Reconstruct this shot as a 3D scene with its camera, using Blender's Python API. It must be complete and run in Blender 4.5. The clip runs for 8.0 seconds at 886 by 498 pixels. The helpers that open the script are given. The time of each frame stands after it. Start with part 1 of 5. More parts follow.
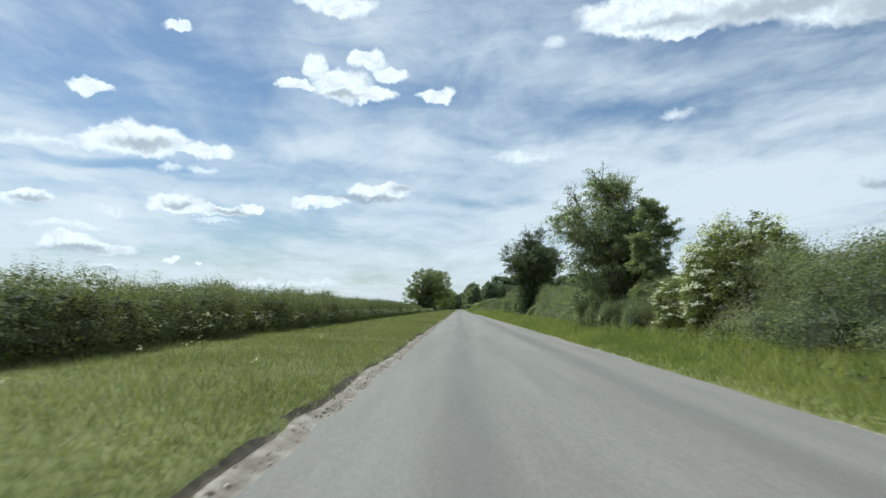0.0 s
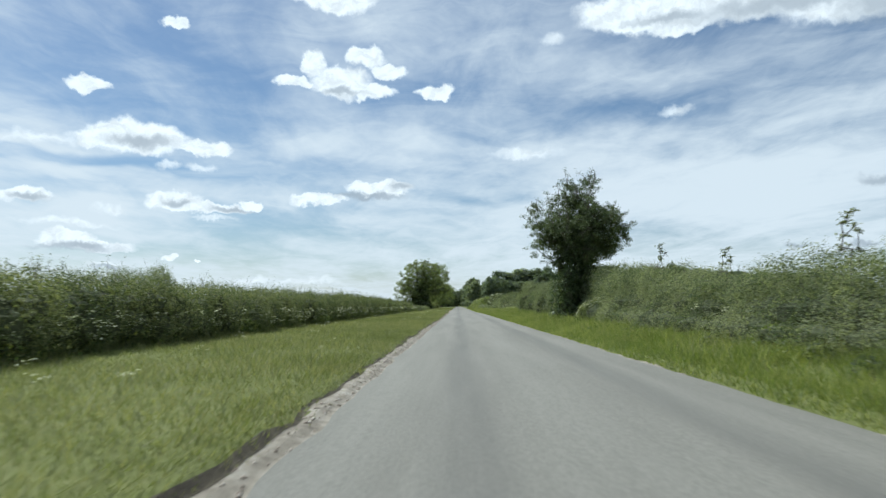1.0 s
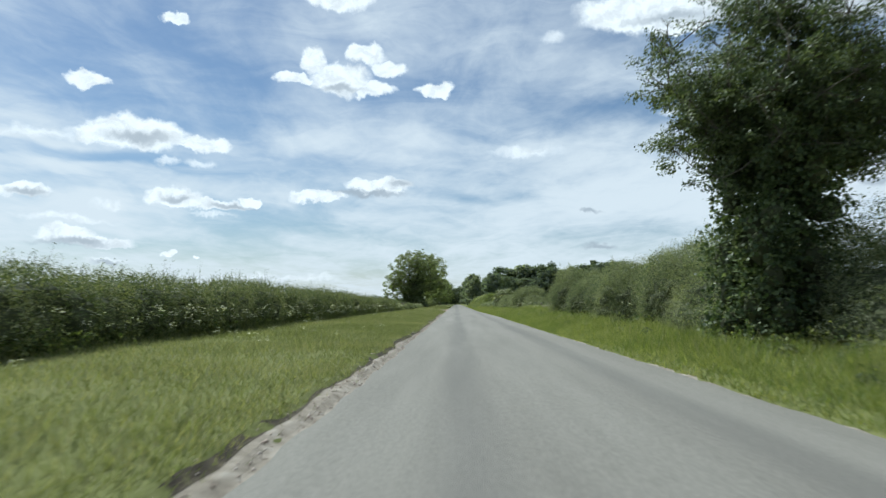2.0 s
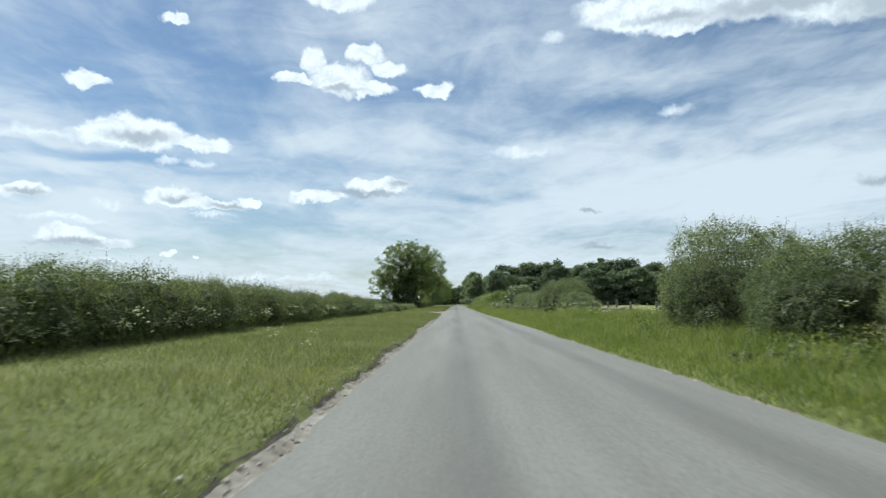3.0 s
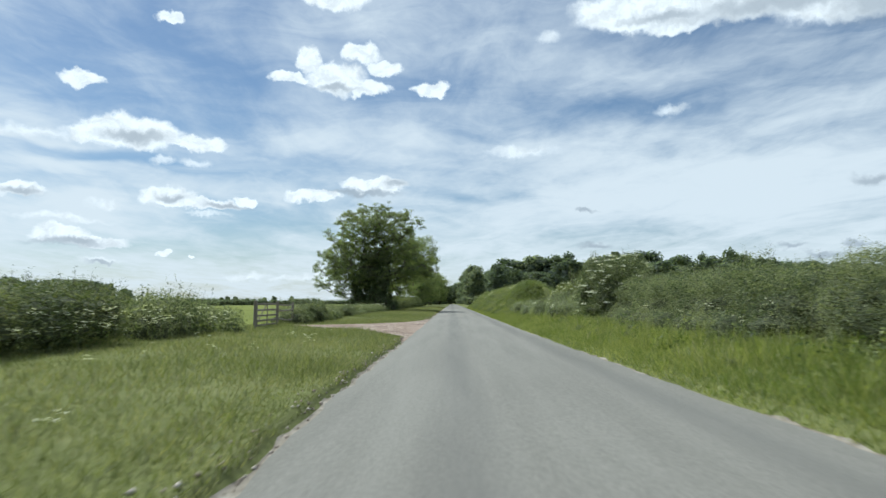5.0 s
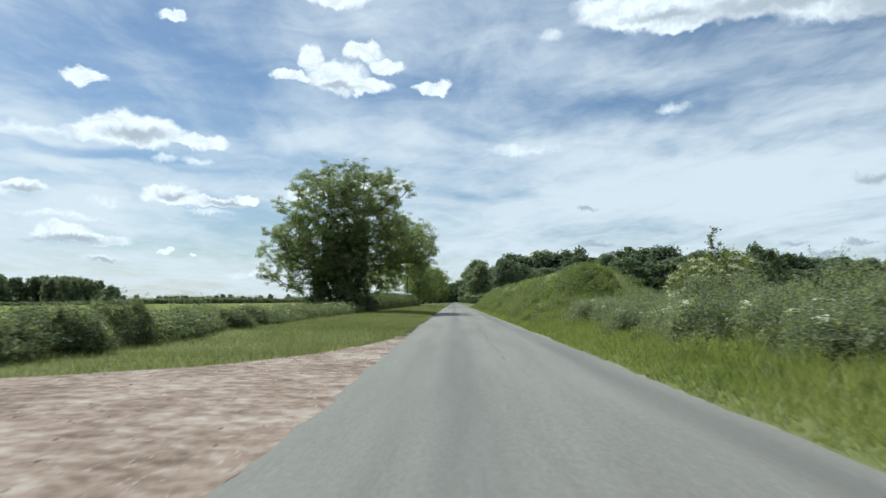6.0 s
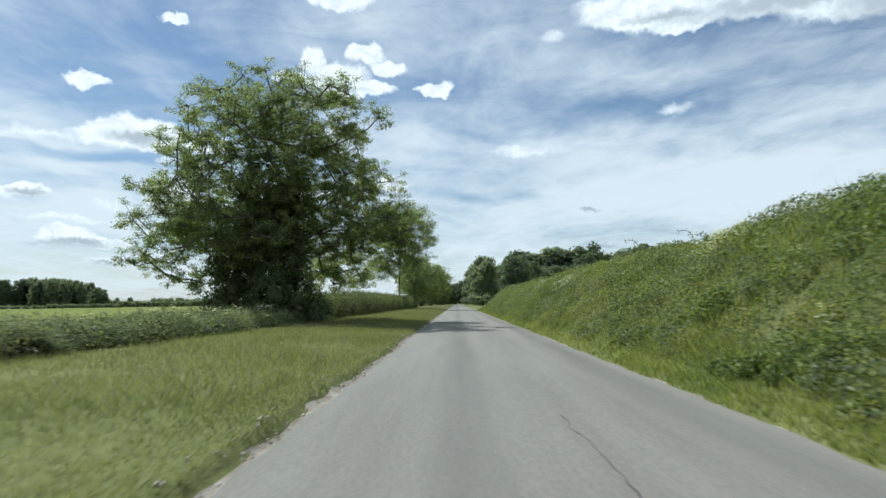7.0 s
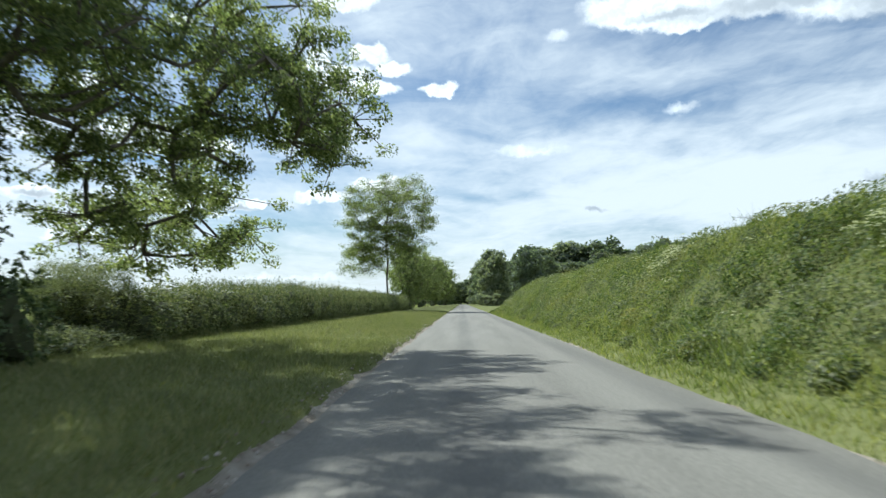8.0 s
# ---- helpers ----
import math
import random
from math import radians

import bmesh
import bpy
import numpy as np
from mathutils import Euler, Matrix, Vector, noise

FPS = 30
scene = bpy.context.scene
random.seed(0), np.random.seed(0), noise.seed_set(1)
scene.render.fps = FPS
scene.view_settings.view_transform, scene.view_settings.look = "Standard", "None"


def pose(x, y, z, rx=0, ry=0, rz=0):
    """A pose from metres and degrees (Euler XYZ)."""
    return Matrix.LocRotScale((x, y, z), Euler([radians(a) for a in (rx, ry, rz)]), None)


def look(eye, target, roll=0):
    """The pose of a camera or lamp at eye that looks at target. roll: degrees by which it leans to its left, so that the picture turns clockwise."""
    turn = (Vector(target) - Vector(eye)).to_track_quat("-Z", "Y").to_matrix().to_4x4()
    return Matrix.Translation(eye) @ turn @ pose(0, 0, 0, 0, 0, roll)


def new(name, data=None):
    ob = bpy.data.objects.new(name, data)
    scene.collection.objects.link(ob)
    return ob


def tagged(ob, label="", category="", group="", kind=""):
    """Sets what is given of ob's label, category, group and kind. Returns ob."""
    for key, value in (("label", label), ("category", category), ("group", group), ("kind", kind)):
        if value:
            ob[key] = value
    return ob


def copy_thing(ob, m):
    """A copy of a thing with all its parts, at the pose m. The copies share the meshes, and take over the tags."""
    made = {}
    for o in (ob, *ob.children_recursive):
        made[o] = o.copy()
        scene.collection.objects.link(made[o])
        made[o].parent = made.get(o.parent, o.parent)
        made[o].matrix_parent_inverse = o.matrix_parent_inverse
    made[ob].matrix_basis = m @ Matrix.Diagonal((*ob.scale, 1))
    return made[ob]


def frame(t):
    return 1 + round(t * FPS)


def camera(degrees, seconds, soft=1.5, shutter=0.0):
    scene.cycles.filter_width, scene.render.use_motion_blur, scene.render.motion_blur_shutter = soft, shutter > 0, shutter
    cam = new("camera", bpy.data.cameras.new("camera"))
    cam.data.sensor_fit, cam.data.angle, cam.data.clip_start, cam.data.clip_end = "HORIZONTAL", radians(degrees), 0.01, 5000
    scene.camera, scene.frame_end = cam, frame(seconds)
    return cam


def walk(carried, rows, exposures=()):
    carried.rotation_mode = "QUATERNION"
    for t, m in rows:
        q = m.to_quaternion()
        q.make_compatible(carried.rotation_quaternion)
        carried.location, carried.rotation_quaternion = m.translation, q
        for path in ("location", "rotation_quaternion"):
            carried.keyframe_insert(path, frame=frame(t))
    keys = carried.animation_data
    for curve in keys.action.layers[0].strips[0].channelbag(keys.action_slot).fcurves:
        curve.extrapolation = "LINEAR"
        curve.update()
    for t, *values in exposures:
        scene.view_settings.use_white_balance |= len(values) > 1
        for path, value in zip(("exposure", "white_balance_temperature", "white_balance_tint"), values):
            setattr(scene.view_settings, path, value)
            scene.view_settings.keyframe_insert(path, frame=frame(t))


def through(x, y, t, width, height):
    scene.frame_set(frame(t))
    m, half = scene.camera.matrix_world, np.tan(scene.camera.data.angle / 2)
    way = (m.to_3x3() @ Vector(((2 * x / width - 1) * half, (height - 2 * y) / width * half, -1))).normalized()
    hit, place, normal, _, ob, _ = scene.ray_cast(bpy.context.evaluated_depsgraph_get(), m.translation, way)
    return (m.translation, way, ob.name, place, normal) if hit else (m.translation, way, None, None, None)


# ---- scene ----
cam = camera(66.0, 8.0, soft=1.4, shutter=0.10)
PATH = [
    (0, pose(0, 0.006, 1.193, 94.967, 0.101, 1.335)),
    (0.5, pose(0, 13.282, 1.208, 94.844, 0.248, 1.308)),
    (1, pose(0, 26.507, 1.207, 94.725, 0.233, 1.250)),
    (1.5, pose(0, 39.755, 1.189, 94.537, -0.018, 1.201)),
    (3, pose(0, 79.483, 1.200, 94.546, -0.130, 1.109)),
    (3.5, pose(0, 92.734, 1.200, 94.622, -0.036, 0.954)),
    (4, pose(0, 105.930, 1.203, 94.589, -0.104, 0.813)),
    (4.5, pose(0, 119.222, 1.199, 94.562, -0.056, 0.758)),
    (6, pose(0, 159.000, 1.203, 94.361, -0.175, 0.908)),
    (6.5, pose(0, 172.374, 1.192, 94.353, -0.163, 1.045)),
    (7, pose(0, 185.371, 1.209, 94.493, 0.049, 1.160)),
    (7.5, pose(0, 198.778, 1.181, 94.428, -0.214, 1.409)),
    (8, pose(0, 212.044, 1.198, 94.491, 0.147, 1.586)),
]
walk(cam, PATH, [(0.0, 0.12, 5700.0, 1.0), (6.6, 0.12, 5700.0, 1.0), (7.0, 0.15, 5700.0, 1.0), (7.5, 0.26, 5700.0, 1.0), (8.0, 0.38, 5700.0, 1.0)])

# ---- sun and sky ----
SUN_AZ, SUN_EL = -52.0, 55.0          # degrees from the road's heading (left is negative), and above the horizon
sun = new("sun", bpy.data.lights.new("sun", "SUN"))
sun.data.energy, sun.data.angle, sun.data.color = 4.8, radians(0.53), (1.0, 0.95, 0.86)
sun_way = Vector((math.sin(radians(SUN_AZ)) * math.cos(radians(SUN_EL)), math.cos(radians(SUN_AZ)) * math.cos(radians(SUN_EL)), math.sin(radians(SUN_EL))))
sun.matrix_world = look(sun_way * 100, (0, 0, 0))

world = bpy.data.worlds.new("summer_sky")
scene.world = world
world.use_nodes = True
wt = world.node_tree
wt.nodes.clear()


def wnode(kind, **settings):
    n = wt.nodes.new(kind)
    for k, v in settings.items():
        if k == "operation":
            n.operation = v
        elif k == "clamp":
            n.use_clamp = v
    return n


def put(socket, value):
    if isinstance(value, bpy.types.NodeSocket):
        wt.links.new(value, socket)
    else:
        socket.default_value = value


def wmath(op, a, b=0.0, clamp=False):
    n = wnode("ShaderNodeMath", operation=op, clamp=clamp)
    put(n.inputs[0], a), put(n.inputs[1], b)
    return n.outputs[0]


def wvec(op, a, b=(0, 0, 0)):
    n = wnode("ShaderNodeVectorMath", operation=op)
    put(n.inputs[0], a), put(n.inputs[1], b)
    return n.outputs["Value"] if op in ("LENGTH", "DOT_PRODUCT") else n.outputs[0]


def wxyz(x, y, z):
    n = wnode("ShaderNodeCombineXYZ")
    put(n.inputs[0], x), put(n.inputs[1], y), put(n.inputs[2], z)
    return n.outputs[0]


def wnoise(vec, scale, detail, rough=0.55, distort=0.0):
    n = wnode("ShaderNodeTexNoise")
    put(n.inputs["Vector"], vec)
    n.inputs["Scale"].default_value, n.inputs["Detail"].default_value = scale, detail
    n.inputs["Roughness"].default_value, n.inputs["Distortion"].default_value = rough, distort
    return n.outputs["Fac"], n.outputs["Color"]


def wramp(v, lo, hi, out_lo=0.0, out_hi=1.0):
    n = wnode("ShaderNodeMapRange")
    n.interpolation_type = "SMOOTHSTEP"
    put(n.inputs[0], v)
    for i, w in enumerate((lo, hi, out_lo, out_hi)):
        put(n.inputs[i + 1], w)
    return n.outputs[0]


def wmix(f, a, b):
    n = wnode("ShaderNodeMix")
    n.data_type = "RGBA"
    put(n.inputs[0], f), put(n.inputs[6], a), put(n.inputs[7], b)
    return n.outputs[2]


coord = wnode("ShaderNodeTexCoord").outputs["Generated"]
way = wvec("NORMALIZE", coord)
split = wnode("ShaderNodeSeparateXYZ")
put(split.inputs[0], way)
wx, wy, wz = split.outputs
az = wmath("MULTIPLY", wmath("ARCTAN2", wx, wy), 180 / math.pi)
el = wmath("MULTIPLY", wmath("ARCSINE", wz), 180 / math.pi)
sky = wnode("ShaderNodeTexSky")
sky.sky_type, sky.sun_disc = "NISHITA", False
sky.sun_elevation, sky.sun_rotation = radians(SUN_EL), radians(SUN_AZ)
sky.air_density, sky.dust_density, sky.ozone_density = 1.0, 0.7, 1.8

VEIL, CLOUD = 9.9, 12.9
# high thin cloud, drawn out in long streaks on a level sheet
up = wmath("MAXIMUM", wz, 0.0)
inv = wmath("DIVIDE", 1.0, wmath("ADD", up, 0.07))
sheet = wxyz(wmath("MULTIPLY", wmath("ADD", wx, wmath("MULTIPLY", wy, 0.12)), inv), wmath("MULTIPLY", wmath("SUBTRACT", wy, wmath("MULTIPLY", wx, 0.12)), inv), 0.0)
veil_a, _ = wnoise(wvec("MULTIPLY", sheet, (0.85, 0.46, 1.0)), 1.4, 7, 0.58, 0.7)
veil_b, _ = wnoise(wvec("MULTIPLY", sheet, (2.2, 1.1, 1.0)), 1.7, 8, 0.6, 1.0)
veil = wmath("ADD", wmath("MULTIPLY", veil_a, 0.68), wmath("MULTIPLY", veil_b, 0.32))
side = wramp(az, -26.0, 20.0, 0.0, 0.06)             # the veil thickens to the right of the road
low = wramp(el, 18.0, 3.0, -0.03, 0.15)
veil = wmath("ADD", wmath("ADD", veil, side), low)
bent = wvec("ADD", wxyz(az, el, 0.0), wvec("MULTIPLY", wvec("SUBTRACT", wnoise(wvec("MULTIPLY", wxyz(az, el, 0.0), (0.5, 1.0, 0)), 0.16, 4, 0.55)[1], (0.5, 0.5, 0.5)), (16.0, 6.0, 0)))


def drift(a, e, w, h, tilt, amount):
    """A broad patch where the high cloud is thicker (+) or thinner (-)."""
    global veil
    local = wvec("SUBTRACT", bent, (a, e, 0))
    c, q = math.cos(radians(tilt)), math.sin(radians(tilt))
    u = wvec("DOT_PRODUCT", local, (c / w, q / w, 0))
    v = wvec("DOT_PRODUCT", local, (-q / h, c / h, 0))
    r = wmath("SQRT", wmath("ADD", wmath("MULTIPLY", u, u), wmath("MULTIPLY", v, v)))
    veil = wmath("ADD", veil, wramp(r, 1.0, 0.0, 0.0, amount))


drift(-17.99, 18.67, 15.66, 2.85, -28, -0.13)
drift(-32.26, 13.64, 12.34, 2.85, -10, 0.12)
drift(-7.35, 23.26, 12.34, 2.85, -20, 0.06)
drift(15.05, 15.97, 18.99, 2.14, 8, -0.11)
drift(22.87, 18.36, 14.24, 2.37, 5, 0.05)
drift(-7.25, 13.73, 12.34, 2.85, -8, 0.16)
drift(4.83, 21.15, 8.54, 2.85, 20, 0.07)
drift(20.50, 9.18, 19.94, 5.22, 0, 0.26)
drift(0.91, 9.37, 8.07, 1.14, -4, -0.2)
drift(-19.53, 10.23, 10.44, 1.61, -3, -0.14)
drift(-30.91, 6.89, 11.39, 1.61, 3, 0.26)
drift(-32.19, 11.93, 6.17, 0.76, -4, 0.2)
drift(-29.55, 9.48, 10.44, 0.95, 2, 0.24)
drift(-22.73, 4.30, 14.24, 1.33, 0, -0.12)
drift(7.62, 13.44, 13.29, 3.32, 0, 0.13)
drift(10.05, 19.16, 13.29, 2.85, 0, 0.09)
drift(-29.78, 5.93, 9.49, 1.42, 0, 0.18)
drift(-17.26, 6.50, 11.87, 1.80, -2, -0.24)
drift(-24.96, 10.72, 9.49, 1.04, -3, -0.14)
drift(-7.64, 5.08, 9.49, 1.04, 0, -0.12)
fibre, _ = wnoise(wvec("MULTIPLY", bent, (0.055, 0.30, 0)), 1.0, 6, 0.6, 0.3)
veil = wmath("ADD", veil, wmath("MULTIPLY", wmath("SUBTRACT", fibre, 0.5), 0.55))
veil = wramp(veil, 0.27, 0.84)
haze = wramp(el, 9.0, -1.0, 0.0, 0.45)
band, _ = wnoise(wvec("MULTIPLY", wxyz(az, el, 0.0), (0.045, 0.36, 0)), 1.0, 5, 0.55, 0.4)
bands = wmath("MULTIPLY", wramp(band, 0.50, 0.66, 0.0, 0.6), wmath("MULTIPLY", wramp(el, 0.5, 3.0), wramp(el, 17.0, 9.0)))
veil = wmath("MAXIMUM", wmath("MAXIMUM", veil, bands), haze)

# heaped clouds with flat, grey-shaded bases
spot = wxyz(az, el, 0.0)
_, ragged = wnoise(spot, 0.62, 5, 0.56)
_, ragged_big = wnoise(spot, 0.16, 2, 0.5)
shift = wvec("ADD", wvec("MULTIPLY", wvec("SUBTRACT", ragged, (0.5, 0.5, 0.5)), (2.5, 2.0, 0)), wvec("MULTIPLY", wvec("SUBTRACT", ragged_big, (0.5, 0.5, 0.5)), (0.9, 0.4, 0)))
spot = wvec("ADD", spot, shift)
heaps = []


def puff(a, e, w, h):
    """One heap: its middle's azimuth and elevation, half its width and half its height, in degrees."""
    local = wvec("MULTIPLY", wvec("SUBTRACT", spot, (a, e, 0)), (1 / w, 1 / h, 0))
    heaps.append(wvec("LENGTH", local))


puff(-12.16, 19.74, 1.42, 1.14)
puff(-9.87, 18.24, 2.94, 1.33)
puff(-6.90, 17.60, 1.90, 0.71)
puff(-13.80, 18.15, 1.71, 0.62)
puff(-7.70, 20.23, 1.71, 0.95)
puff(-5.86, 19.24, 1.52, 0.71)
puff(-1.88, 17.83, 1.71, 0.66)
puff(-29.27, 16.55, 1.71, 0.71)
puff(-23.15, 21.49, 1.23, 0.52)
puff(-25.64, 12.96, 4.18, 1.42)
puff(-27.40, 12.61, 3.32, 0.76)
puff(-20.88, 12.61, 2.75, 0.76)
puff(-22.97, 8.25, 2.28, 0.81)
puff(-20.74, 7.80, 3.99, 0.52)
puff(-17.03, 8.19, 1.04, 0.43)
puff(-6.36, 9.75, 3.13, 0.66)
puff(-11.61, 8.75, 2.37, 0.57)
puff(-33.24, 8.05, 2.18, 0.62)
puff(-30.29, 5.03, 1.99, 0.76)
puff(-28.25, 4.62, 2.75, 0.47)
puff(-22.83, 3.73, 0.95, 0.33)
puff(-20.84, 3.60, 0.43, 0.24)
puff(-10.49, 24.60, 3.80, 1.04)
puff(15.45, 23.05, 5.70, 1.80)
puff(18.31, 21.82, 2.85, 1.04)
puff(24.26, 22.97, 8.54, 1.99)
puff(31.46, 22.33, 7.60, 2.61)

solid, heaps = heaps, []
puff(5.71, 12.57, 3.51, 0.47)
puff(8.29, 21.60, 1.14, 0.57)
puff(17.95, 15.29, 1.33, 0.47)
puff(-16.90, 2.27, 1.90, 0.38)
puff(-27.44, 3.13, 1.61, 0.28)
puff(-20.04, 7.02, 1.99, 0.24)
puff(-23.43, 11.06, 1.04, 0.38)
puff(-21.05, 11.01, 1.14, 0.38)
puff(-32.20, 12.25, 3.32, 0.47)
puff(-27.21, 7.48, 1.14, 0.38)
puff(-30.16, 6.32, 3.80, 0.28)
puff(-12.46, 1.89, 2.85, 0.33)
thin = heaps[0]
for d in heaps[1:]:
    thin = wmath("MINIMUM", thin, d)
heaps = solid
near = heaps[0]
for d in heaps[1:]:
    near = wmath("MINIMUM", near, d)
heap = wmath("MAXIMUM", wramp(near, 1.05, 0.72), wramp(thin, 1.25, 0.2, 0.0, 0.7))
billow, _ = wnoise(wvec("MULTIPLY", spot, (1.0, 1.5, 0)), 0.85, 5, 0.6)
tone = wmath("MULTIPLY", wramp(billow, 0.32, 0.62, 0.80, 1.0), CLOUD)
greys = None


def grey(a, e, w, h):
    """A shaded base or a thin grey scrap."""
    global greys
    d = wvec("LENGTH", wvec("MULTIPLY", wvec("SUBTRACT", spot, (a, e, 0)), (1 / w, 1 / h, 0)))
    greys = d if greys is None else wmath("MINIMUM", greys, d)


grey(-25.43, 12.60, 2.94, 0.57)
grey(-22.72, 8.14, 1.42, 0.43)
grey(-18.60, 7.76, 2.09, 0.28)
grey(-7.92, 9.11, 3.80, 0.33)
grey(-4.65, 9.82, 1.23, 0.43)
grey(-9.91, 17.57, 2.18, 0.38)
grey(-29.43, 4.49, 3.42, 0.38)
grey(-32.89, 7.84, 1.61, 0.38)
grey(17.88, 22.28, 4.27, 0.57)
grey(26.99, 22.02, 10.92, 1.04)
grey(32.79, 20.93, 3.80, 1.61)
grey(11.88, 4.71, 1.42, 0.24)
grey(26.38, 4.25, 1.23, 0.24)
grey(28.36, 3.68, 1.33, 0.24)
grey(31.61, 8.81, 1.61, 0.52)
grey(11.07, 7.74, 0.95, 0.24)
grey(30.66, 4.40, 1.23, 0.19)
grey(-27.43, 3.04, 1.14, 0.19)
shade = wramp(greys, 1.25, 0.2, 0.0, 0.8)
colour = wmix(wmath("MULTIPLY", veil, 0.94), sky.outputs[0], (VEIL, VEIL * 1.02, VEIL * 1.04, 1))
colour = wmix(heap, colour, wxyz(tone, tone, tone))
colour = wmix(shade, colour, (CLOUD * 0.40, CLOUD * 0.43, CLOUD * 0.47, 1))
back = wnode("ShaderNodeBackground")
put(back.inputs[0], colour)
back.inputs[1].default_value = 0.075
wt.links.new(back.outputs[0], wnode("ShaderNodeOutputWorld").inputs[0])


# ---- materials ----
def material(name, colours, scale=4.0, detail=6, rough=0.85, bump=0.0, bump_scale=40.0, big=0.15, stretch=(1, 1, 1), spread=(0.35, 0.65), island=0.0, through=0.0, specular=0.3, streak=None, each=0.0):
    """A surface with two scales of variation. colours: two or three linear colours; island: how far each loose piece differs; through: the light that a leaf lets through."""
    m = bpy.data.materials.new(name)
    m.use_nodes = True
    t = m.node_tree
    t.nodes.clear()
    n, l = t.nodes.new, t.links.new
    tc, mp = n("ShaderNodeTexCoord"), n("ShaderNodeMapping")
    l(tc.outputs["Object"], mp.inputs[0])
    mp.inputs["Scale"].default_value = stretch
    fine, coarse = n("ShaderNodeTexNoise"), n("ShaderNodeTexNoise")
    for tex, sc in ((fine, scale), (coarse, scale * big)):
        if streak and tex == coarse:
            mp2 = n("ShaderNodeMapping")
            l(tc.outputs["Object"], mp2.inputs[0])
            mp2.inputs["Scale"].default_value = streak
            l(mp2.outputs[0], tex.inputs[0])
        else:
            l(mp.outputs[0], tex.inputs[0])
        tex.inputs["Scale"].default_value, tex.inputs["Detail"].default_value, tex.inputs["Roughness"].default_value = sc, detail, 0.62
    add = n("ShaderNodeMath")
    add.operation = "ADD"
    half = n("ShaderNodeMath")
    half.operation = "MULTIPLY"
    l(fine.outputs[0], add.inputs[0]), l(coarse.outputs[0], add.inputs[1]), l(add.outputs[0], half.inputs[0])
    half.inputs[1].default_value = 0.5
    value = half.outputs[0]
    if island:
        geo, mul, sub = n("ShaderNodeNewGeometry"), n("ShaderNodeMath"), n("ShaderNodeMath")
        mul.operation, sub.operation = "MULTIPLY_ADD", "SUBTRACT"
        l(geo.outputs["Random Per Island"], sub.inputs[0])
        sub.inputs[1].default_value = 0.5
        l(sub.outputs[0], mul.inputs[0])
        mul.inputs[1].default_value = island
        l(value, mul.inputs[2])
        value = mul.outputs[0]
    if each:                                             # every copy of a thing a little lighter or darker
        info, sway, far_ = n("ShaderNodeObjectInfo"), n("ShaderNodeMath"), n("ShaderNodeMath")
        sway.operation, far_.operation = "MULTIPLY_ADD", "SUBTRACT"
        l(info.outputs["Random"], far_.inputs[0])
        far_.inputs[1].default_value = 0.5
        l(far_.outputs[0], sway.inputs[0])
        sway.inputs[1].default_value = each
        l(value, sway.inputs[2])
        value = sway.outputs[0]
    ramp = n("ShaderNodeValToRGB")
    l(value, ramp.inputs[0])
    ramp.color_ramp.elements[0].position, ramp.color_ramp.elements[1].position = spread
    ramp.color_ramp.elements[0].color, ramp.color_ramp.elements[1].color = (*colours[0], 1), (*colours[-1], 1)
    if len(colours) == 3:
        ramp.color_ramp.elements.new(sum(spread) / 2).color = (*colours[1], 1)
    bsdf, out = n("ShaderNodeBsdfPrincipled"), n("ShaderNodeOutputMaterial")
    l(ramp.outputs[0], bsdf.inputs["Base Color"])
    bsdf.inputs["Roughness"].default_value = rough
    bsdf.inputs["Specular IOR Level"].default_value = specular
    if bump:
        bn, bt = n("ShaderNodeBump"), n("ShaderNodeTexNoise")
        l(mp.outputs[0], bt.inputs[0])
        bt.inputs["Scale"].default_value, bt.inputs["Detail"].default_value = bump_scale, 5
        bn.inputs["Strength"].default_value, bn.inputs["Distance"].default_value = bump, 0.02
        l(bt.outputs[0], bn.inputs["Height"]), l(bn.outputs[0], bsdf.inputs["Normal"])
    if through:
        tr, mix = n("ShaderNodeBsdfTranslucent"), n("ShaderNodeMixShader")
        bright = n("ShaderNodeMix")
        bright.data_type, bright.blend_type = "RGBA", "MULTIPLY"
        bright.inputs[0].default_value = 1.0
        l(ramp.outputs[0], bright.inputs[6])
        bright.inputs[7].default_value = (1.42, 1.47, 0.78, 1)
        l(bright.outputs[2], tr.inputs[0])
        mix.inputs[0].default_value = through
        l(bsdf.outputs[0], mix.inputs[1]), l(tr.outputs[0], mix.inputs[2]), l(mix.outputs[0], out.inputs[0])
    else:
        l(bsdf.outputs[0], out.inputs[0])
    return m


ASPHALT = material("worn_asphalt", [(0.158, 0.149, 0.129), (0.214, 0.203, 0.176), (0.272, 0.259, 0.226)], 22.0, 10, 0.9, 0.6, 190.0, 0.05, (1, 0.6, 1), (0.32, 0.68), streak=(1.0, 0.06, 1))

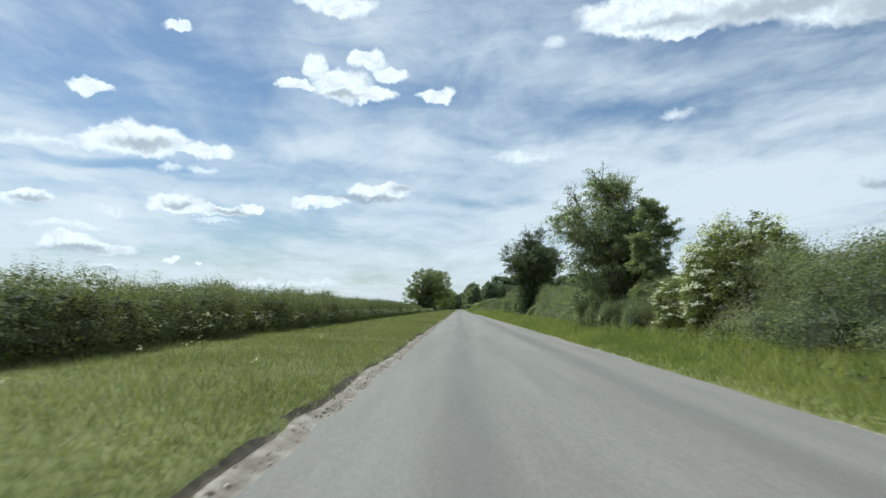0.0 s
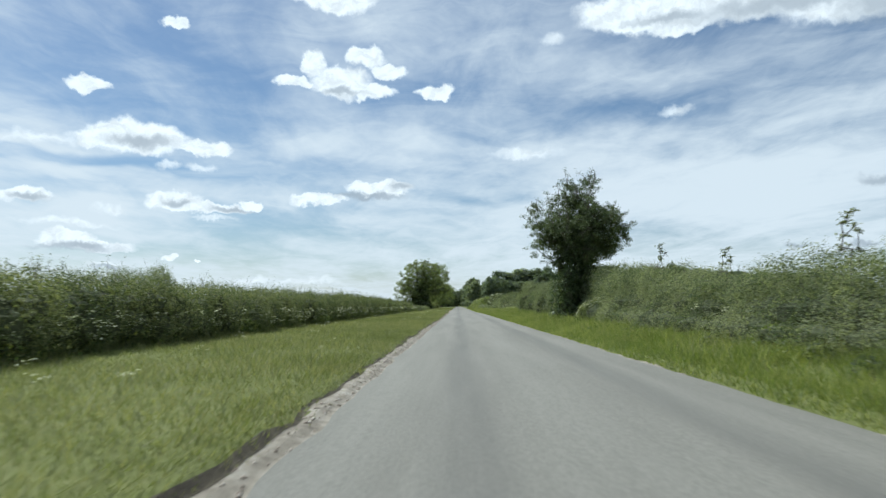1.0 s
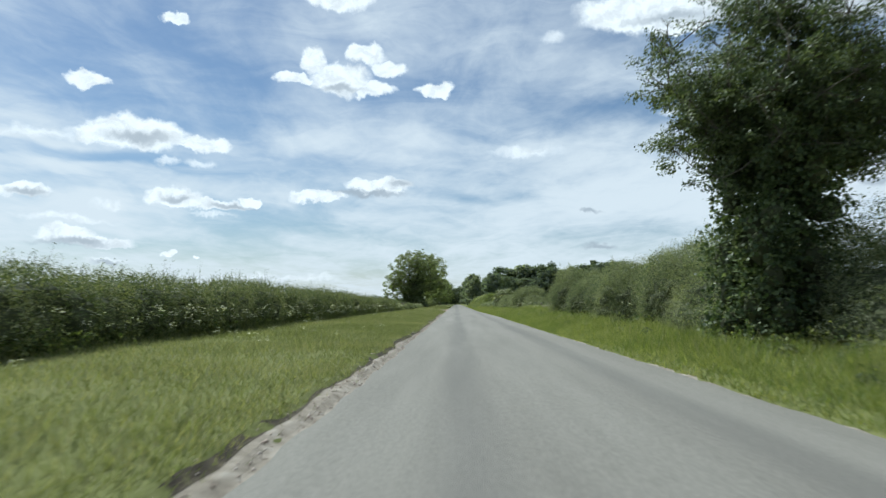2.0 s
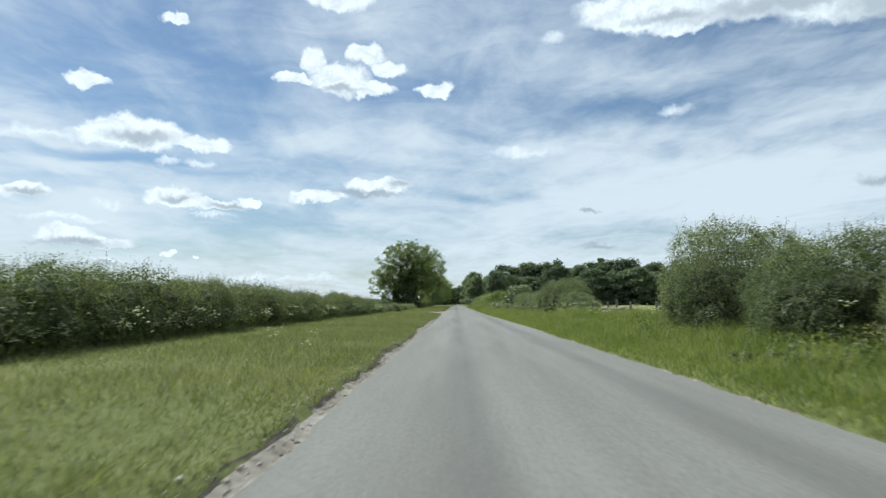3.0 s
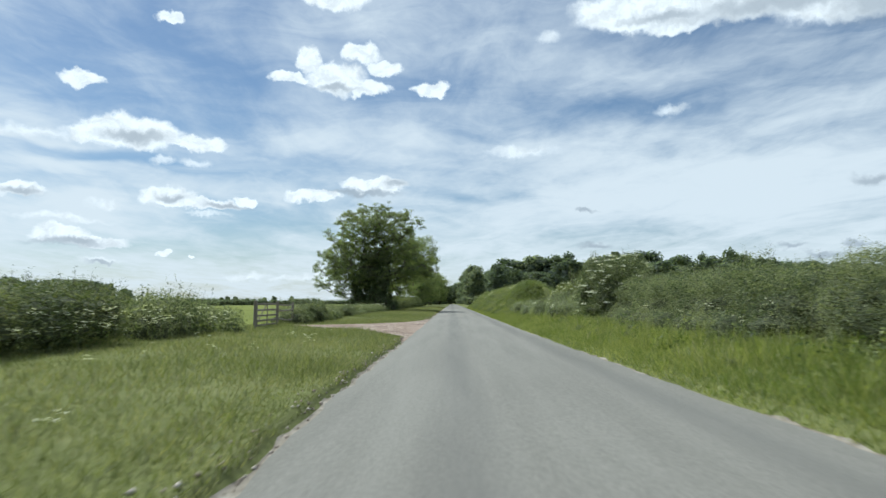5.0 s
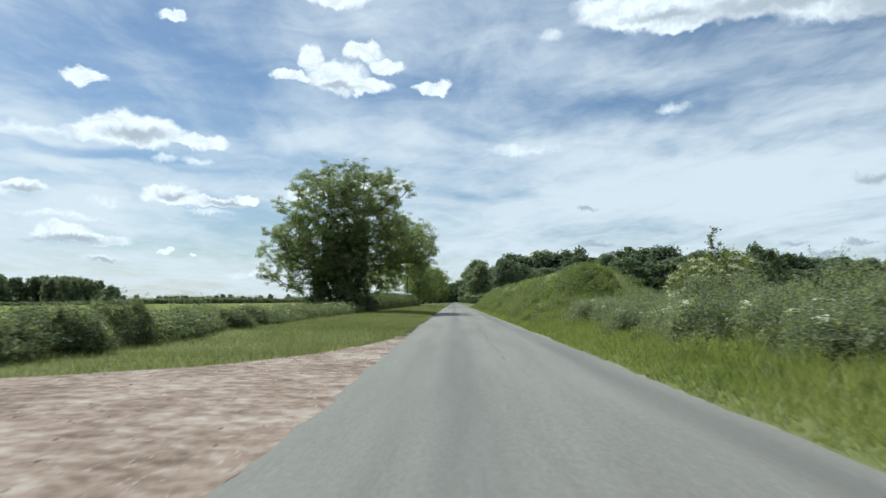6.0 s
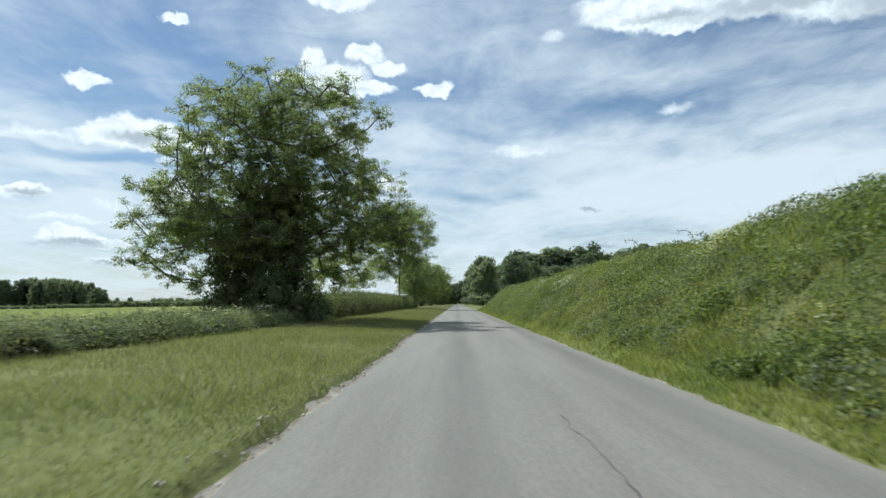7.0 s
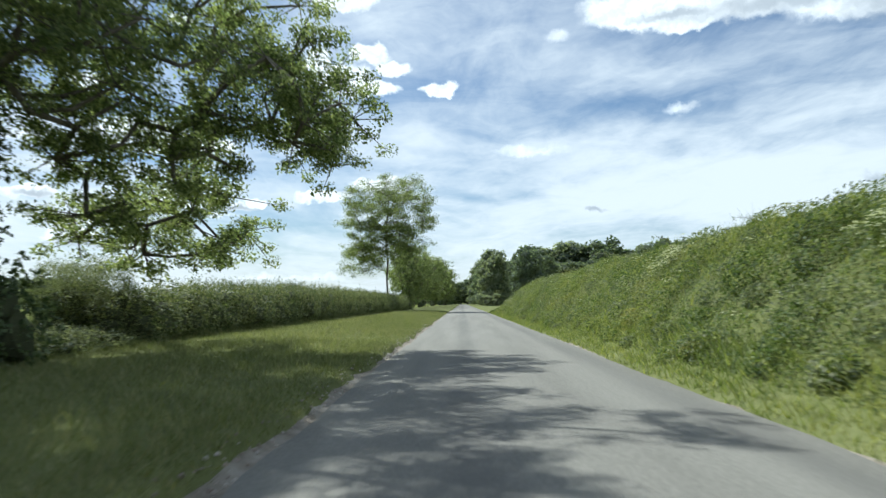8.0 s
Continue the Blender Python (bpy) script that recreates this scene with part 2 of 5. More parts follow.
def oil_bands(m, middles):
    """Darker oil-stained bands along the middle of each lane."""
    t = m.node_tree
    n, l = t.nodes.new, t.links.new
    ramp = next(k for k in t.nodes if k.type == "VALTORGB")
    bsdf = next(k for k in t.nodes if k.type == "BSDF_PRINCIPLED")
    tc, cut, blot = n("ShaderNodeTexCoord"), n("ShaderNodeSeparateXYZ"), n("ShaderNodeTexNoise")
    stretch = n("ShaderNodeMapping")
    stretch.inputs["Scale"].default_value = (1.6, 0.12, 1)
    l(tc.outputs["Object"], cut.inputs[0]), l(tc.outputs["Object"], stretch.inputs[0]), l(stretch.outputs[0], blot.inputs[0])
    blot.inputs["Scale"].default_value, blot.inputs["Detail"].default_value = 1.4, 5
    colour = ramp.outputs[0]
    for x in middles:
        off, size, edge, amount, mix = n("ShaderNodeMath"), n("ShaderNodeMath"), n("ShaderNodeMapRange"), n("ShaderNodeMath"), n("ShaderNodeMix")
        off.operation, size.operation, amount.operation = "SUBTRACT", "ABSOLUTE", "MULTIPLY"
        l(cut.outputs[0], off.inputs[0]), l(off.outputs[0], size.inputs[0]), l(size.outputs[0], edge.inputs[0])
        off.inputs[1].default_value = x
        edge.interpolation_type = "SMOOTHSTEP"
        edge.inputs[1].default_value, edge.inputs[2].default_value, edge.inputs[3].default_value, edge.inputs[4].default_value = 0.05, 0.50, 0.75, 0.0
        l(edge.outputs[0], amount.inputs[0]), l(blot.outputs[0], amount.inputs[1])
        mix.data_type = "RGBA"
        l(amount.outputs[0], mix.inputs[0]), l(colour, mix.inputs[6])
        mix.inputs[7].default_value = (0.11, 0.106, 0.098, 1)
        colour = mix.outputs[2]
    l(colour, bsdf.inputs["Base Color"])


oil_bands(ASPHALT, (0.1, 2.65))
# soil of the turf face, its colour darkened for shade under the turf
SHADED_SOIL = material("turf_edge_soil_shade", [(0.045, 0.036, 0.025), (0.085, 0.07, 0.048), (0.15, 0.13, 0.08)], 6.0, 8, 0.95, 0.9, 50.0, 0.3)
TAR = material("crack_tar", [(0.08, 0.077, 0.072), (0.15, 0.145, 0.136)], 8.0, rough=0.8)
SOIL = material("dry_soil", [(0.15, 0.125, 0.095), (0.265, 0.232, 0.185), (0.4, 0.365, 0.31)], 5.0, 9, 0.95, 0.9, 60.0, 0.3)
GRAVEL = material("dusty_gravel", [(0.13, 0.09, 0.062), (0.27, 0.195, 0.148), (0.41, 0.345, 0.285)], 4.0, 10, 0.95, 1.0, 40.0, 0.16, spread=(0.40, 0.60))
STONE = material("limestone_chips", [(0.26, 0.21, 0.17), (0.38, 0.31, 0.26), (0.52, 0.46, 0.40)], 3.0, rough=0.9, island=0.5)
CHIPS = material("gravel_chips", [(0.18, 0.135, 0.105), (0.28, 0.22, 0.175), (0.42, 0.36, 0.31)], 3.0, rough=0.9, island=0.5)
TURF = material("verge_turf", [(0.10, 0.11, 0.042), (0.145, 0.158, 0.06), (0.19, 0.195, 0.085)], 5.0, 8, 0.95, 0.9, 30.0, 0.08, specular=0.05)
CROP_LEFT = material("young_corn", [(0.115, 0.135, 0.032), (0.16, 0.18, 0.045), (0.21, 0.215, 0.06)], 1.2, 8, 0.95, 0.8, 12.0, 0.05, (1, 0.4, 1), specular=0.05)
CROP_RIGHT = material("ripening_crop", [(0.14, 0.17, 0.055), (0.21, 0.215, 0.075), (0.32, 0.26, 0.11)], 1.2, 8, 0.95, 0.8, 12.0, 0.06, (0.4, 1, 1), specular=0.05)
GRASS = material("verge_grass", [(0.125, 0.145, 0.055), (0.18, 0.20, 0.08), (0.29, 0.28, 0.15)], 0.35, 4, 0.6, island=0.5, through=0.4, big=0.3)
LONG_GRASS = material("tall_grass", [(0.125, 0.165, 0.042), (0.19, 0.228, 0.064), (0.325, 0.33, 0.125)], 0.35, 4, 0.6, island=0.45, through=0.42, big=0.3)
STRAW = material("seeding_stem", [(0.22, 0.22, 0.11), (0.32, 0.30, 0.17), (0.42, 0.37, 0.24)], 0.5, 3, 0.7, island=0.5, through=0.35, big=0.3)
HEDGE_LEAF = material("hawthorn_leaf", [(0.082, 0.105, 0.047), (0.142, 0.17, 0.076), (0.26, 0.268, 0.13)], 0.7, 3, 0.55, island=0.45, through=0.33, each=0.12, big=0.3, specular=0.12)
BUSH_LEAF = material("bramble_leaf", [(0.088, 0.110, 0.062), (0.158, 0.184, 0.104), (0.28, 0.29, 0.185)], 0.7, 3, 0.55, island=0.45, through=0.46, each=0.12, big=0.3, specular=0.12)
PALE_LEAF = material("pale_bramble_leaf", [(0.125, 0.148, 0.08), (0.20, 0.225, 0.13), (0.31, 0.325, 0.21)], 0.7, 3, 0.5, island=0.5, through=0.46, big=0.3, each=0.15)
BANK_LEAF = material("bank_weeds", [(0.07, 0.105, 0.032), (0.15, 0.19, 0.052), (0.245, 0.265, 0.09)], 0.4, 3, 0.6, spread=(0.38, 0.63), island=0.45, through=0.4, big=0.3)
ELDER_LEAF = material("elder_leaf", [(0.115, 0.142, 0.052), (0.178, 0.204, 0.078), (0.28, 0.29, 0.135)], 0.7, 3, 0.5, island=0.6, through=0.52, big=0.3)
ASH_LEAF = material("ash_leaf", [(0.102, 0.132, 0.066), (0.170, 0.208, 0.103), (0.275, 0.30, 0.165)], 0.5, 3, 0.42, island=0.6, through=0.63, big=0.3, specular=0.15)
GREY_LEAF = material("grey_thorn_leaf", [(0.112, 0.139, 0.075), (0.182, 0.217, 0.117), (0.295, 0.315, 0.19)], 0.8, 3, 0.45, island=0.5, through=0.50, big=0.3, specular=0.25)
DARK_LEAF = material("thorn_leaf", [(0.056, 0.0784, 0.0358), (0.0952, 0.1254, 0.056), (0.1568, 0.1848, 0.0896)], 0.6, 3, 0.45, island=0.6, through=0.3, big=0.3, specular=0.22)
YELLOW_LEAF = material("goosegrass_leaf", [(0.13, 0.15, 0.04), (0.20, 0.21, 0.06), (0.31, 0.29, 0.11)], 0.5, 3, 0.6, island=0.5, through=0.42, big=0.3)
IVY_LEAF = material("ivy_leaf", [(0.06, 0.088, 0.04), (0.10, 0.135, 0.06), (0.165, 0.20, 0.10)], 0.7, 3, 0.4, island=0.6, through=0.36, big=0.3, specular=0.25)
WOOD_LEAF = material("woodland_leaf", [(0.11, 0.142, 0.105), (0.16, 0.19, 0.135), (0.215, 0.24, 0.175)], 0.08, 4, 0.6, island=0.3, through=0.6, each=0.4, big=0.3)
# dark colour stands for inner twigs and for the shade between leaves
TWIG_SHADE = material("twigs_and_inner_shade", [(0.05, 0.058, 0.030), (0.105, 0.115, 0.058)], 6.0, rough=0.95, bump=1.0, bump_scale=14.0)
BARK = material("grey_bark", [(0.075, 0.062, 0.048), (0.13, 0.115, 0.095), (0.20, 0.18, 0.15)], 6.0, 8, 0.9, 0.9, 25.0, 0.2, (1, 1, 0.25))
UMBEL = material("cream_blossom", [(0.55, 0.55, 0.42), (0.72, 0.72, 0.60)], 5.0, rough=0.8, island=0.4, through=0.3)
TIMBER = material("weathered_timber", [(0.13, 0.11, 0.085), (0.22, 0.195, 0.16), (0.32, 0.29, 0.25)], 5.0, 8, 0.85, 0.6, 30.0, 0.2, (1, 1, 0.15))
PALE_WOOD = material("split_pale_wood", [(0.26, 0.22, 0.17), (0.40, 0.35, 0.28), (0.52, 0.47, 0.40)], 5.0, 8, 0.85, 0.6, 30.0, 0.2, (1, 1, 0.15))
WIRE = material("rusty_wire", [(0.10, 0.08, 0.07), (0.2, 0.17, 0.15)], 20.0, rough=0.6)


# ---- tools for building ----
def smooth(a, b, v):
    t = np.clip((v - a) / (b - a), 0, 1)
    return t * t * (3 - 2 * t)


def mesh_from(name, verts, faces):
    """A mesh from an array of corners and an array of equal-sided faces."""
    me = bpy.data.meshes.new(name)
    verts, faces = np.asarray(verts, np.float32), np.asarray(faces, np.int32)
    k = faces.shape[1]
    me.vertices.add(len(verts))
    me.vertices.foreach_set("co", verts.ravel())
    me.loops.add(faces.size)
    me.loops.foreach_set("vertex_index", faces.ravel())
    me.polygons.add(len(faces))
    me.polygons.foreach_set("loop_start", np.arange(0, faces.size, k, dtype=np.int32))
    me.update(calc_edges=True)
    return me


def mesh_object(name, me, mat, parent=None, label=""):
    if mat and not me.materials:
        me.materials.append(mat)
    ob = new(name, me)
    ob.parent = parent
    return tagged(ob, label)


def part(name, bm, mat, parent, label=""):
    me = bpy.data.meshes.new(name)
    bm.to_mesh(me)
    bm.free()
    return mesh_object(name, me, mat, parent, label)


def thing(name, label, category, group="", kind=""):
    return tagged(new(name), label, category, group, kind)


def unit(v):
    return v / np.maximum(np.linalg.norm(v, axis=-1, keepdims=True), 1e-9)


def leaf_mesh(name, at, size, rng, outward=None, lean=0.8, slim=0.55, curl=0.15, small=False):
    """Folded four-cornered leaves at the places given; size: one number or one for each; small: plain three-cornered leaves, for fine foliage."""
    n = len(at)
    size = np.broadcast_to(np.asarray(size, float).reshape(-1, 1), (n, 1)) * rng.uniform(0.65, 1.3, (n, 1))
    normal = rng.normal(size=(n, 3)) + (0, 0, 0.5)
    if outward is not None:
        normal = unit(normal) + outward * lean
    normal = unit(normal)
    axis = unit(np.cross(normal, rng.normal(size=(n, 3))))
    across = np.cross(normal, axis)
    if small:
        v = np.stack([at - axis * size * 0.5, at + axis * size * 0.3 + across * size * slim / 2, at + axis * size * 0.3 - across * size * slim / 2], 1).reshape(-1, 3)
        return mesh_from(name, v, np.arange(3 * n).reshape(-1, 3))
    a = at - axis * size * 0.5
    mid = at + normal * size * curl
    v = np.stack([a, mid + across * size * slim / 2, at + axis * size * 0.5, mid - across * size * slim / 2], 1).reshape(-1, 3)
    return mesh_from(name, v, np.arange(4 * n).reshape(-1, 4))


def spray_mesh(name, at, outward, per, size, reach, rng, up=0.35, slim=0.55, lean=1.2, small=False):
    """Leaves set in short sprays: each spray has its own way to grow and its leaves face much the same side."""
    n = len(at)
    way = unit(outward + (0, 0, up) + rng.normal(size=(n, 3)) * 0.45)
    face = unit(outward * 0.6 + (0, 0, 0.6) + rng.normal(size=(n, 3)) * 0.5)
    f = rng.random((n, per, 1))
    long = reach * rng.uniform(0.55, 1.35, (n, 1, 1))
    p = at[:, None] + way[:, None] * long * (f - 0.5) + rng.normal(size=(n, per, 3)) * long * 0.17 * (1.25 - f)
    return leaf_mesh(name, p.reshape(-1, 3), size, rng, np.repeat(face, per, 0), lean, slim, small=small)


def blade_mesh(name, foot, height, rng, width=0.009, bend=0.35):
    """Single bent grass blades, each a narrow triangle."""
    n = len(foot)
    turn = rng.uniform(0, 2 * np.pi, n)
    side = np.stack([np.cos(turn), np.sin(turn), np.zeros(n)], 1) * (width * rng.uniform(0.6, 1.5, n))[:, None]
    tilt = rng.normal(size=(n, 3)) * (bend * height)[:, None]
    tip = foot + tilt * (1, 1, 0) + np.stack([np.zeros(n), np.zeros(n), height], 1)
    v = np.stack([foot - side, foot + side, tip], 1).reshape(-1, 3)
    return mesh_from(name, v, np.arange(3 * n).reshape(-1, 3))


def tufted(p, k):
    """Waves between about -1 and 1 at two scales, for surfaces broken into tufts; k: waves to the metre."""
    a = np.sin(p @ (k * np.array((5.1, 2.3, 1.1))) + 1.7 * np.sin(p @ (k * np.array((-1.9, 3.7, 2.9)))))
    b = np.sin(p @ (k * np.array((1.7, -4.1, 4.3))) + 1.3 * np.sin(p @ (k * np.array((3.3, 1.3, -2.7)))))
    c = np.sin(p @ (k * np.array((9.7, 7.9, -8.3)))) * np.sin(p @ (k * np.array((-8.9, 9.1, 10.3))))
    return 0.42 * a + 0.36 * b + 0.42 * c


def on_blobs(blobs, n, rng, depth=0.22, floor=0.03, inside=0.82, rough=0.0, waves=1.0):
    """Places and outward ways on the joint surface of ellipsoids, rows of x, y, z and three radii; rough: metres by which tufts stand out."""
    blobs = np.asarray(blobs, float)
    r = blobs[:, 3:]
    area = (r[:, 0] * r[:, 1] + r[:, 1] * r[:, 2] + r[:, 0] * r[:, 2])
    pick = rng.choice(len(blobs), int(n * (1.7 if len(blobs) < 20 else 3.2)), p=area / area.sum())
    d = unit(rng.normal(size=(len(pick), 3)))
    wob = 1 + 0.10 * np.sin(d[:, 0] * 7 + pick) * np.sin(d[:, 1] * 6 + 2 * pick) + 0.06 * np.sin(d[:, 2] * 13 + pick)
    p = blobs[pick, :3] + d * r[pick] * (wob * (1 - depth * rng.random(len(pick)) ** 1.5))[:, None]
    if rough:
        p = p + d * (rough * tufted(p, waves))[:, None]
    keep = p[:, 2] > floor
    for i, b in enumerate(blobs):
        keep &= ~((pick != i) & ((((p - b[:3]) / b[3:]) ** 2).sum(1) < inside * inside))
    p, d, pick = p[keep], d[keep], pick[keep]
    return p[:n], unit(d[:n] / r[pick[:n]])


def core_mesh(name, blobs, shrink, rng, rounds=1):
    """The solid inside of a bush or crown, in place of twigs: lumpy, shrunken ellipsoids."""
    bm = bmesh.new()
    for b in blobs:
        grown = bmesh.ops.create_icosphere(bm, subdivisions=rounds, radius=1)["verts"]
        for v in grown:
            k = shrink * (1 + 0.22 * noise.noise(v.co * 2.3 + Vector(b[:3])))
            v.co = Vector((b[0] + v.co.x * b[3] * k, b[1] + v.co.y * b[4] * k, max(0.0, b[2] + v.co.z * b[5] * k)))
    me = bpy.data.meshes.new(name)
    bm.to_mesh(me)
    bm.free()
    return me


def tubes(name, starts, ends, r0, r1, sides=5):
    """Tapered round pieces from starts to ends, in one mesh."""
    starts, ends = np.asarray(starts, float), np.asarray(ends, float)
    n = len(starts)
    along = unit(ends - starts)
    helper = np.where(np.abs(along[:, 2:3]) > 0.9, (1.0, 0, 0), (0, 0, 1.0))
    u = unit(np.cross(along, helper))
    w = np.cross(along, u)
    a = np.arange(sides) * 2 * np.pi / sides
    ring = u[:, None] * np.cos(a)[None, :, None] + w[:, None] * np.sin(a)[None, :, None]
    v = np.concatenate([starts[:, None] + ring * np.asarray(r0).reshape(-1, 1, 1), ends[:, None] + ring * np.asarray(r1).reshape(-1, 1, 1)], 1).reshape(-1, 3)
    k = np.arange(sides)
    quad = np.stack([k, (k + 1) % sides, (k + 1) % sides + sides, k + sides], 1)
    f = (quad[None] + (np.arange(n) * 2 * sides)[:, None, None]).reshape(-1, 4)
    return mesh_from(name, v, f)


def skeleton(clumps, trunk, rng, step=0.7, twig=0.014, grow=0.46, sag=0.12):
    """Limbs that reach every clump: a tapered tree of pieces from the trunk's points."""
    pos, parent = [np.array(p, float) for p in trunk], [max(0, i - 1) for i in range(len(trunk))]
    top = np.array(trunk[-1], float)
    for c in sorted(clumps, key=lambda q: np.linalg.norm(q - top)):
        have = np.array(pos)
        gap = np.linalg.norm(have - c, axis=1) + 0.55 * np.maximum(0, have[:, 2] - c[2] + 0.3)
        i = int(np.argmin(gap))
        a, dist = pos[i], np.linalg.norm(c - pos[i])
        k = max(1, int(dist / step))
        prev = i
        for j in range(1, k + 1):
            f = j / k
            q = a + (c - a) * f + np.array((0, 0, -sag * dist * math.sin(f * math.pi))) + rng.normal(size=3) * 0.07 * step * (j < k)
            pos.append(q), parent.append(prev)
            prev = len(pos) - 1
    load = np.ones(len(pos))
    for i in range(len(pos) - 1, 0, -1):
        load[parent[i]] += load[i] * 0.5 if i >= len(trunk) else load[i]
    radius = twig * load ** grow
    idx = np.arange(1, len(pos))
    pos = np.array(pos)
    par = np.array(parent)[idx]
    r0 = np.where(par < len(trunk), np.minimum(radius[par], radius[idx] * 1.5), radius[par])
    return pos[par], pos[idx], np.minimum(r0, radius[idx] * 1.7), radius[idx]


# ---- the lie of the land ----
def edge_left(y):
    y = np.asarray(y, float)
    return -1.46 - 0.16 * smooth(120, 180, y) + 0.05 * np.sin(y * 0.61) * np.sin(y * 0.23 + 1) + 0.025 * np.sin(y * 2.3)


def edge_right(y):
    y = np.asarray(y, float)
    return 4.12 - 0.30 * smooth(5, 115, y) - 0.62 * smooth(112, 165, y) + 0.035 * np.sin(y * 0.5 + 2) * np.sin(y * 0.19) + 0.015 * np.sin(y * 1.9)


def verge_cut(y):
    """How far the turf stands back from the asphalt on the left: a bare gritty strip lies between."""
    y = np.asarray(y, float)
    w = 0.29 - 0.13 * smooth(66, 82, y) + 0.14 * smooth(106, 112, y) - 0.22 * smooth(126, 134, y) + 0.05 * smooth(182, 200, y)
    return np.maximum(0.05, w + (0.03 + 0.10 * w) * np.sin(y * 0.83) * np.sin(y * 0.31 + 1) + 0.02 * np.sin(y * 2.9))


def land(x, y):
    """The ground's height."""
    x, y = np.asarray(x, float), np.asarray(y, float)
    dl, dr = edge_left(y) - x, x - edge_right(y)
    cut = verge_cut(y)
    left = -0.07 + 0.05 * smooth(0.02, 0.20, dl) + 0.09 * smooth(cut - 0.02, cut + 0.12, dl) + 0.07 * smooth(0.4, 4.0, dl)
    entry = smooth(154.5, 157.5, y) * (1 - smooth(180, 183, y))
    left = left * (1 - entry) + entry * (-0.076 + 0.06 * smooth(0.05, 2.5, dl))
    right = -0.07 + 0.15 * smooth(0.02, 0.35, dr) + 0.17 * smooth(0.4, 2.6, dr)
    bank = smooth(189.0, 194.2, y) * (1 - smooth(282, 296, y)) * (1 - smooth(7.7, 11.5, x))
    right = right + bank * (0.30 * smooth(0.45, 0.9, dr) + 1.45 * smooth(0.8, 2.7, dr) + 0.78 * smooth(2.2, 3.9, dr))
    right = right + bank * smooth(0.6, 1.6, dr) * (0.16 * np.sin(x * 1.7 + 1.3 * np.sin(y * 0.9)) * np.sin(y * 1.15 + np.sin(x * 2.0)) + 0.10 * np.sin(y * 0.41 + 2.0))
    roll = 0.10 * np.sin(x * 0.11 + 1.0) * np.sin(y * 0.07) * smooth(3, 9, np.maximum(dl, dr))
    return np.where(dl > dr, left, right) + roll - 3.4 * smooth(40, 330, -x)


ys = np.concatenate([np.linspace(-900, -60, 8), np.arange(-40, 335, 1.25), np.geomspace(337, 4200, 34)])
out_l = np.concatenate([[0.0, 0.06, 0.12, 0.18, 0.24, 0.30, 0.36, 0.42, 0.48, 0.54, 0.66], np.arange(1.0, 8.5, 0.75), np.geomspace(9.2, 4000, 24)])
out_r = np.concatenate([[0.0, 0.06, 0.14, 0.26, 0.40], np.arange(0.65, 5.4, 0.3), np.geomspace(5.6, 4000, 26)])
road_cols = np.linspace(0, 1, 5)[1:-1]
cols = []
for d in out_l[::-1]:
    cols.append(edge_left(ys) - d)
for f in road_cols:
    cols.append(edge_left(ys) + (edge_right(ys) - edge_left(ys)) * f)
for d in out_r:
    cols.append(edge_right(ys) + d)
gx = np.stack(cols, 1)
gy = np.repeat(ys[:, None], gx.shape[1], 1)
gz = land(gx, gy)
nr, nc = gx.shape
i, j = np.meshgrid(np.arange(nr - 1), np.arange(nc - 1), indexing="ij")
quads = np.stack([i * nc + j, i * nc + j + 1, (i + 1) * nc + j + 1, (i + 1) * nc + j], -1).reshape(-1, 4)
me = mesh_from("ground", np.stack([gx, gy, gz], -1).reshape(-1, 3), quads)
for m in (TURF, CROP_LEFT, CROP_RIGHT):
    me.materials.append(m)
mid_x = gx[:-1, :-1] - edge_left(gy[:-1, :-1])
field = np.where((gy[:-1, :-1] > 184) & (gy[:-1, :-1] < 300), 9.5, 5.3)
zone = np.where(mid_x < -9.0, 1, np.where(gx[:-1, :-1] - edge_right(gy[:-1, :-1]) > field, 2, 0))
me.polygons.foreach_set("material_index", zone.ravel().astype(np.int32))
me.polygons.foreach_set("use_smooth", np.ones(len(quads), bool))
ground = tagged(mesh_object("ground", me, None), "level farmland with grass verges and green crop fields", "ground", kind="structure")

ry = np.concatenate([np.arange(-40, 340, 0.5), np.linspace(340, 632, 40)])
across = np.linspace(0, 1, 9)
rx = edge_left(ry)[:, None] + (edge_right(ry) - edge_left(ry))[:, None] * across
ragged_l, ragged_r = np.random.default_rng(3).normal(size=len(ry)) * 0.018, np.random.default_rng(4).normal(size=len(ry)) * 0.016
rx[:, 0] += ragged_l
rx[:, -1] += ragged_r
rz = np.repeat((0.035 * (1 - (2 * across - 1) ** 2) - 0.02)[None], len(ry), 0)
rz[:, 0] -= 0.03
rz[:, -1] -= 0.03
i, j = np.meshgrid(np.arange(len(ry) - 1), np.arange(8), indexing="ij")
quads = np.stack([i * 9 + j, i * 9 + j + 1, (i + 1) * 9 + j + 1, (i + 1) * 9 + j], -1).reshape(-1, 4)
me = mesh_from("road", np.stack([rx, np.repeat(ry[:, None], 9, 1), rz], -1).reshape(-1, 3), quads)
me.polygons.foreach_set("use_smooth", np.ones(len(quads), bool))
road = tagged(mesh_object("road", me, ASPHALT), "narrow unmarked country road of worn grey asphalt", "road", kind="structure")


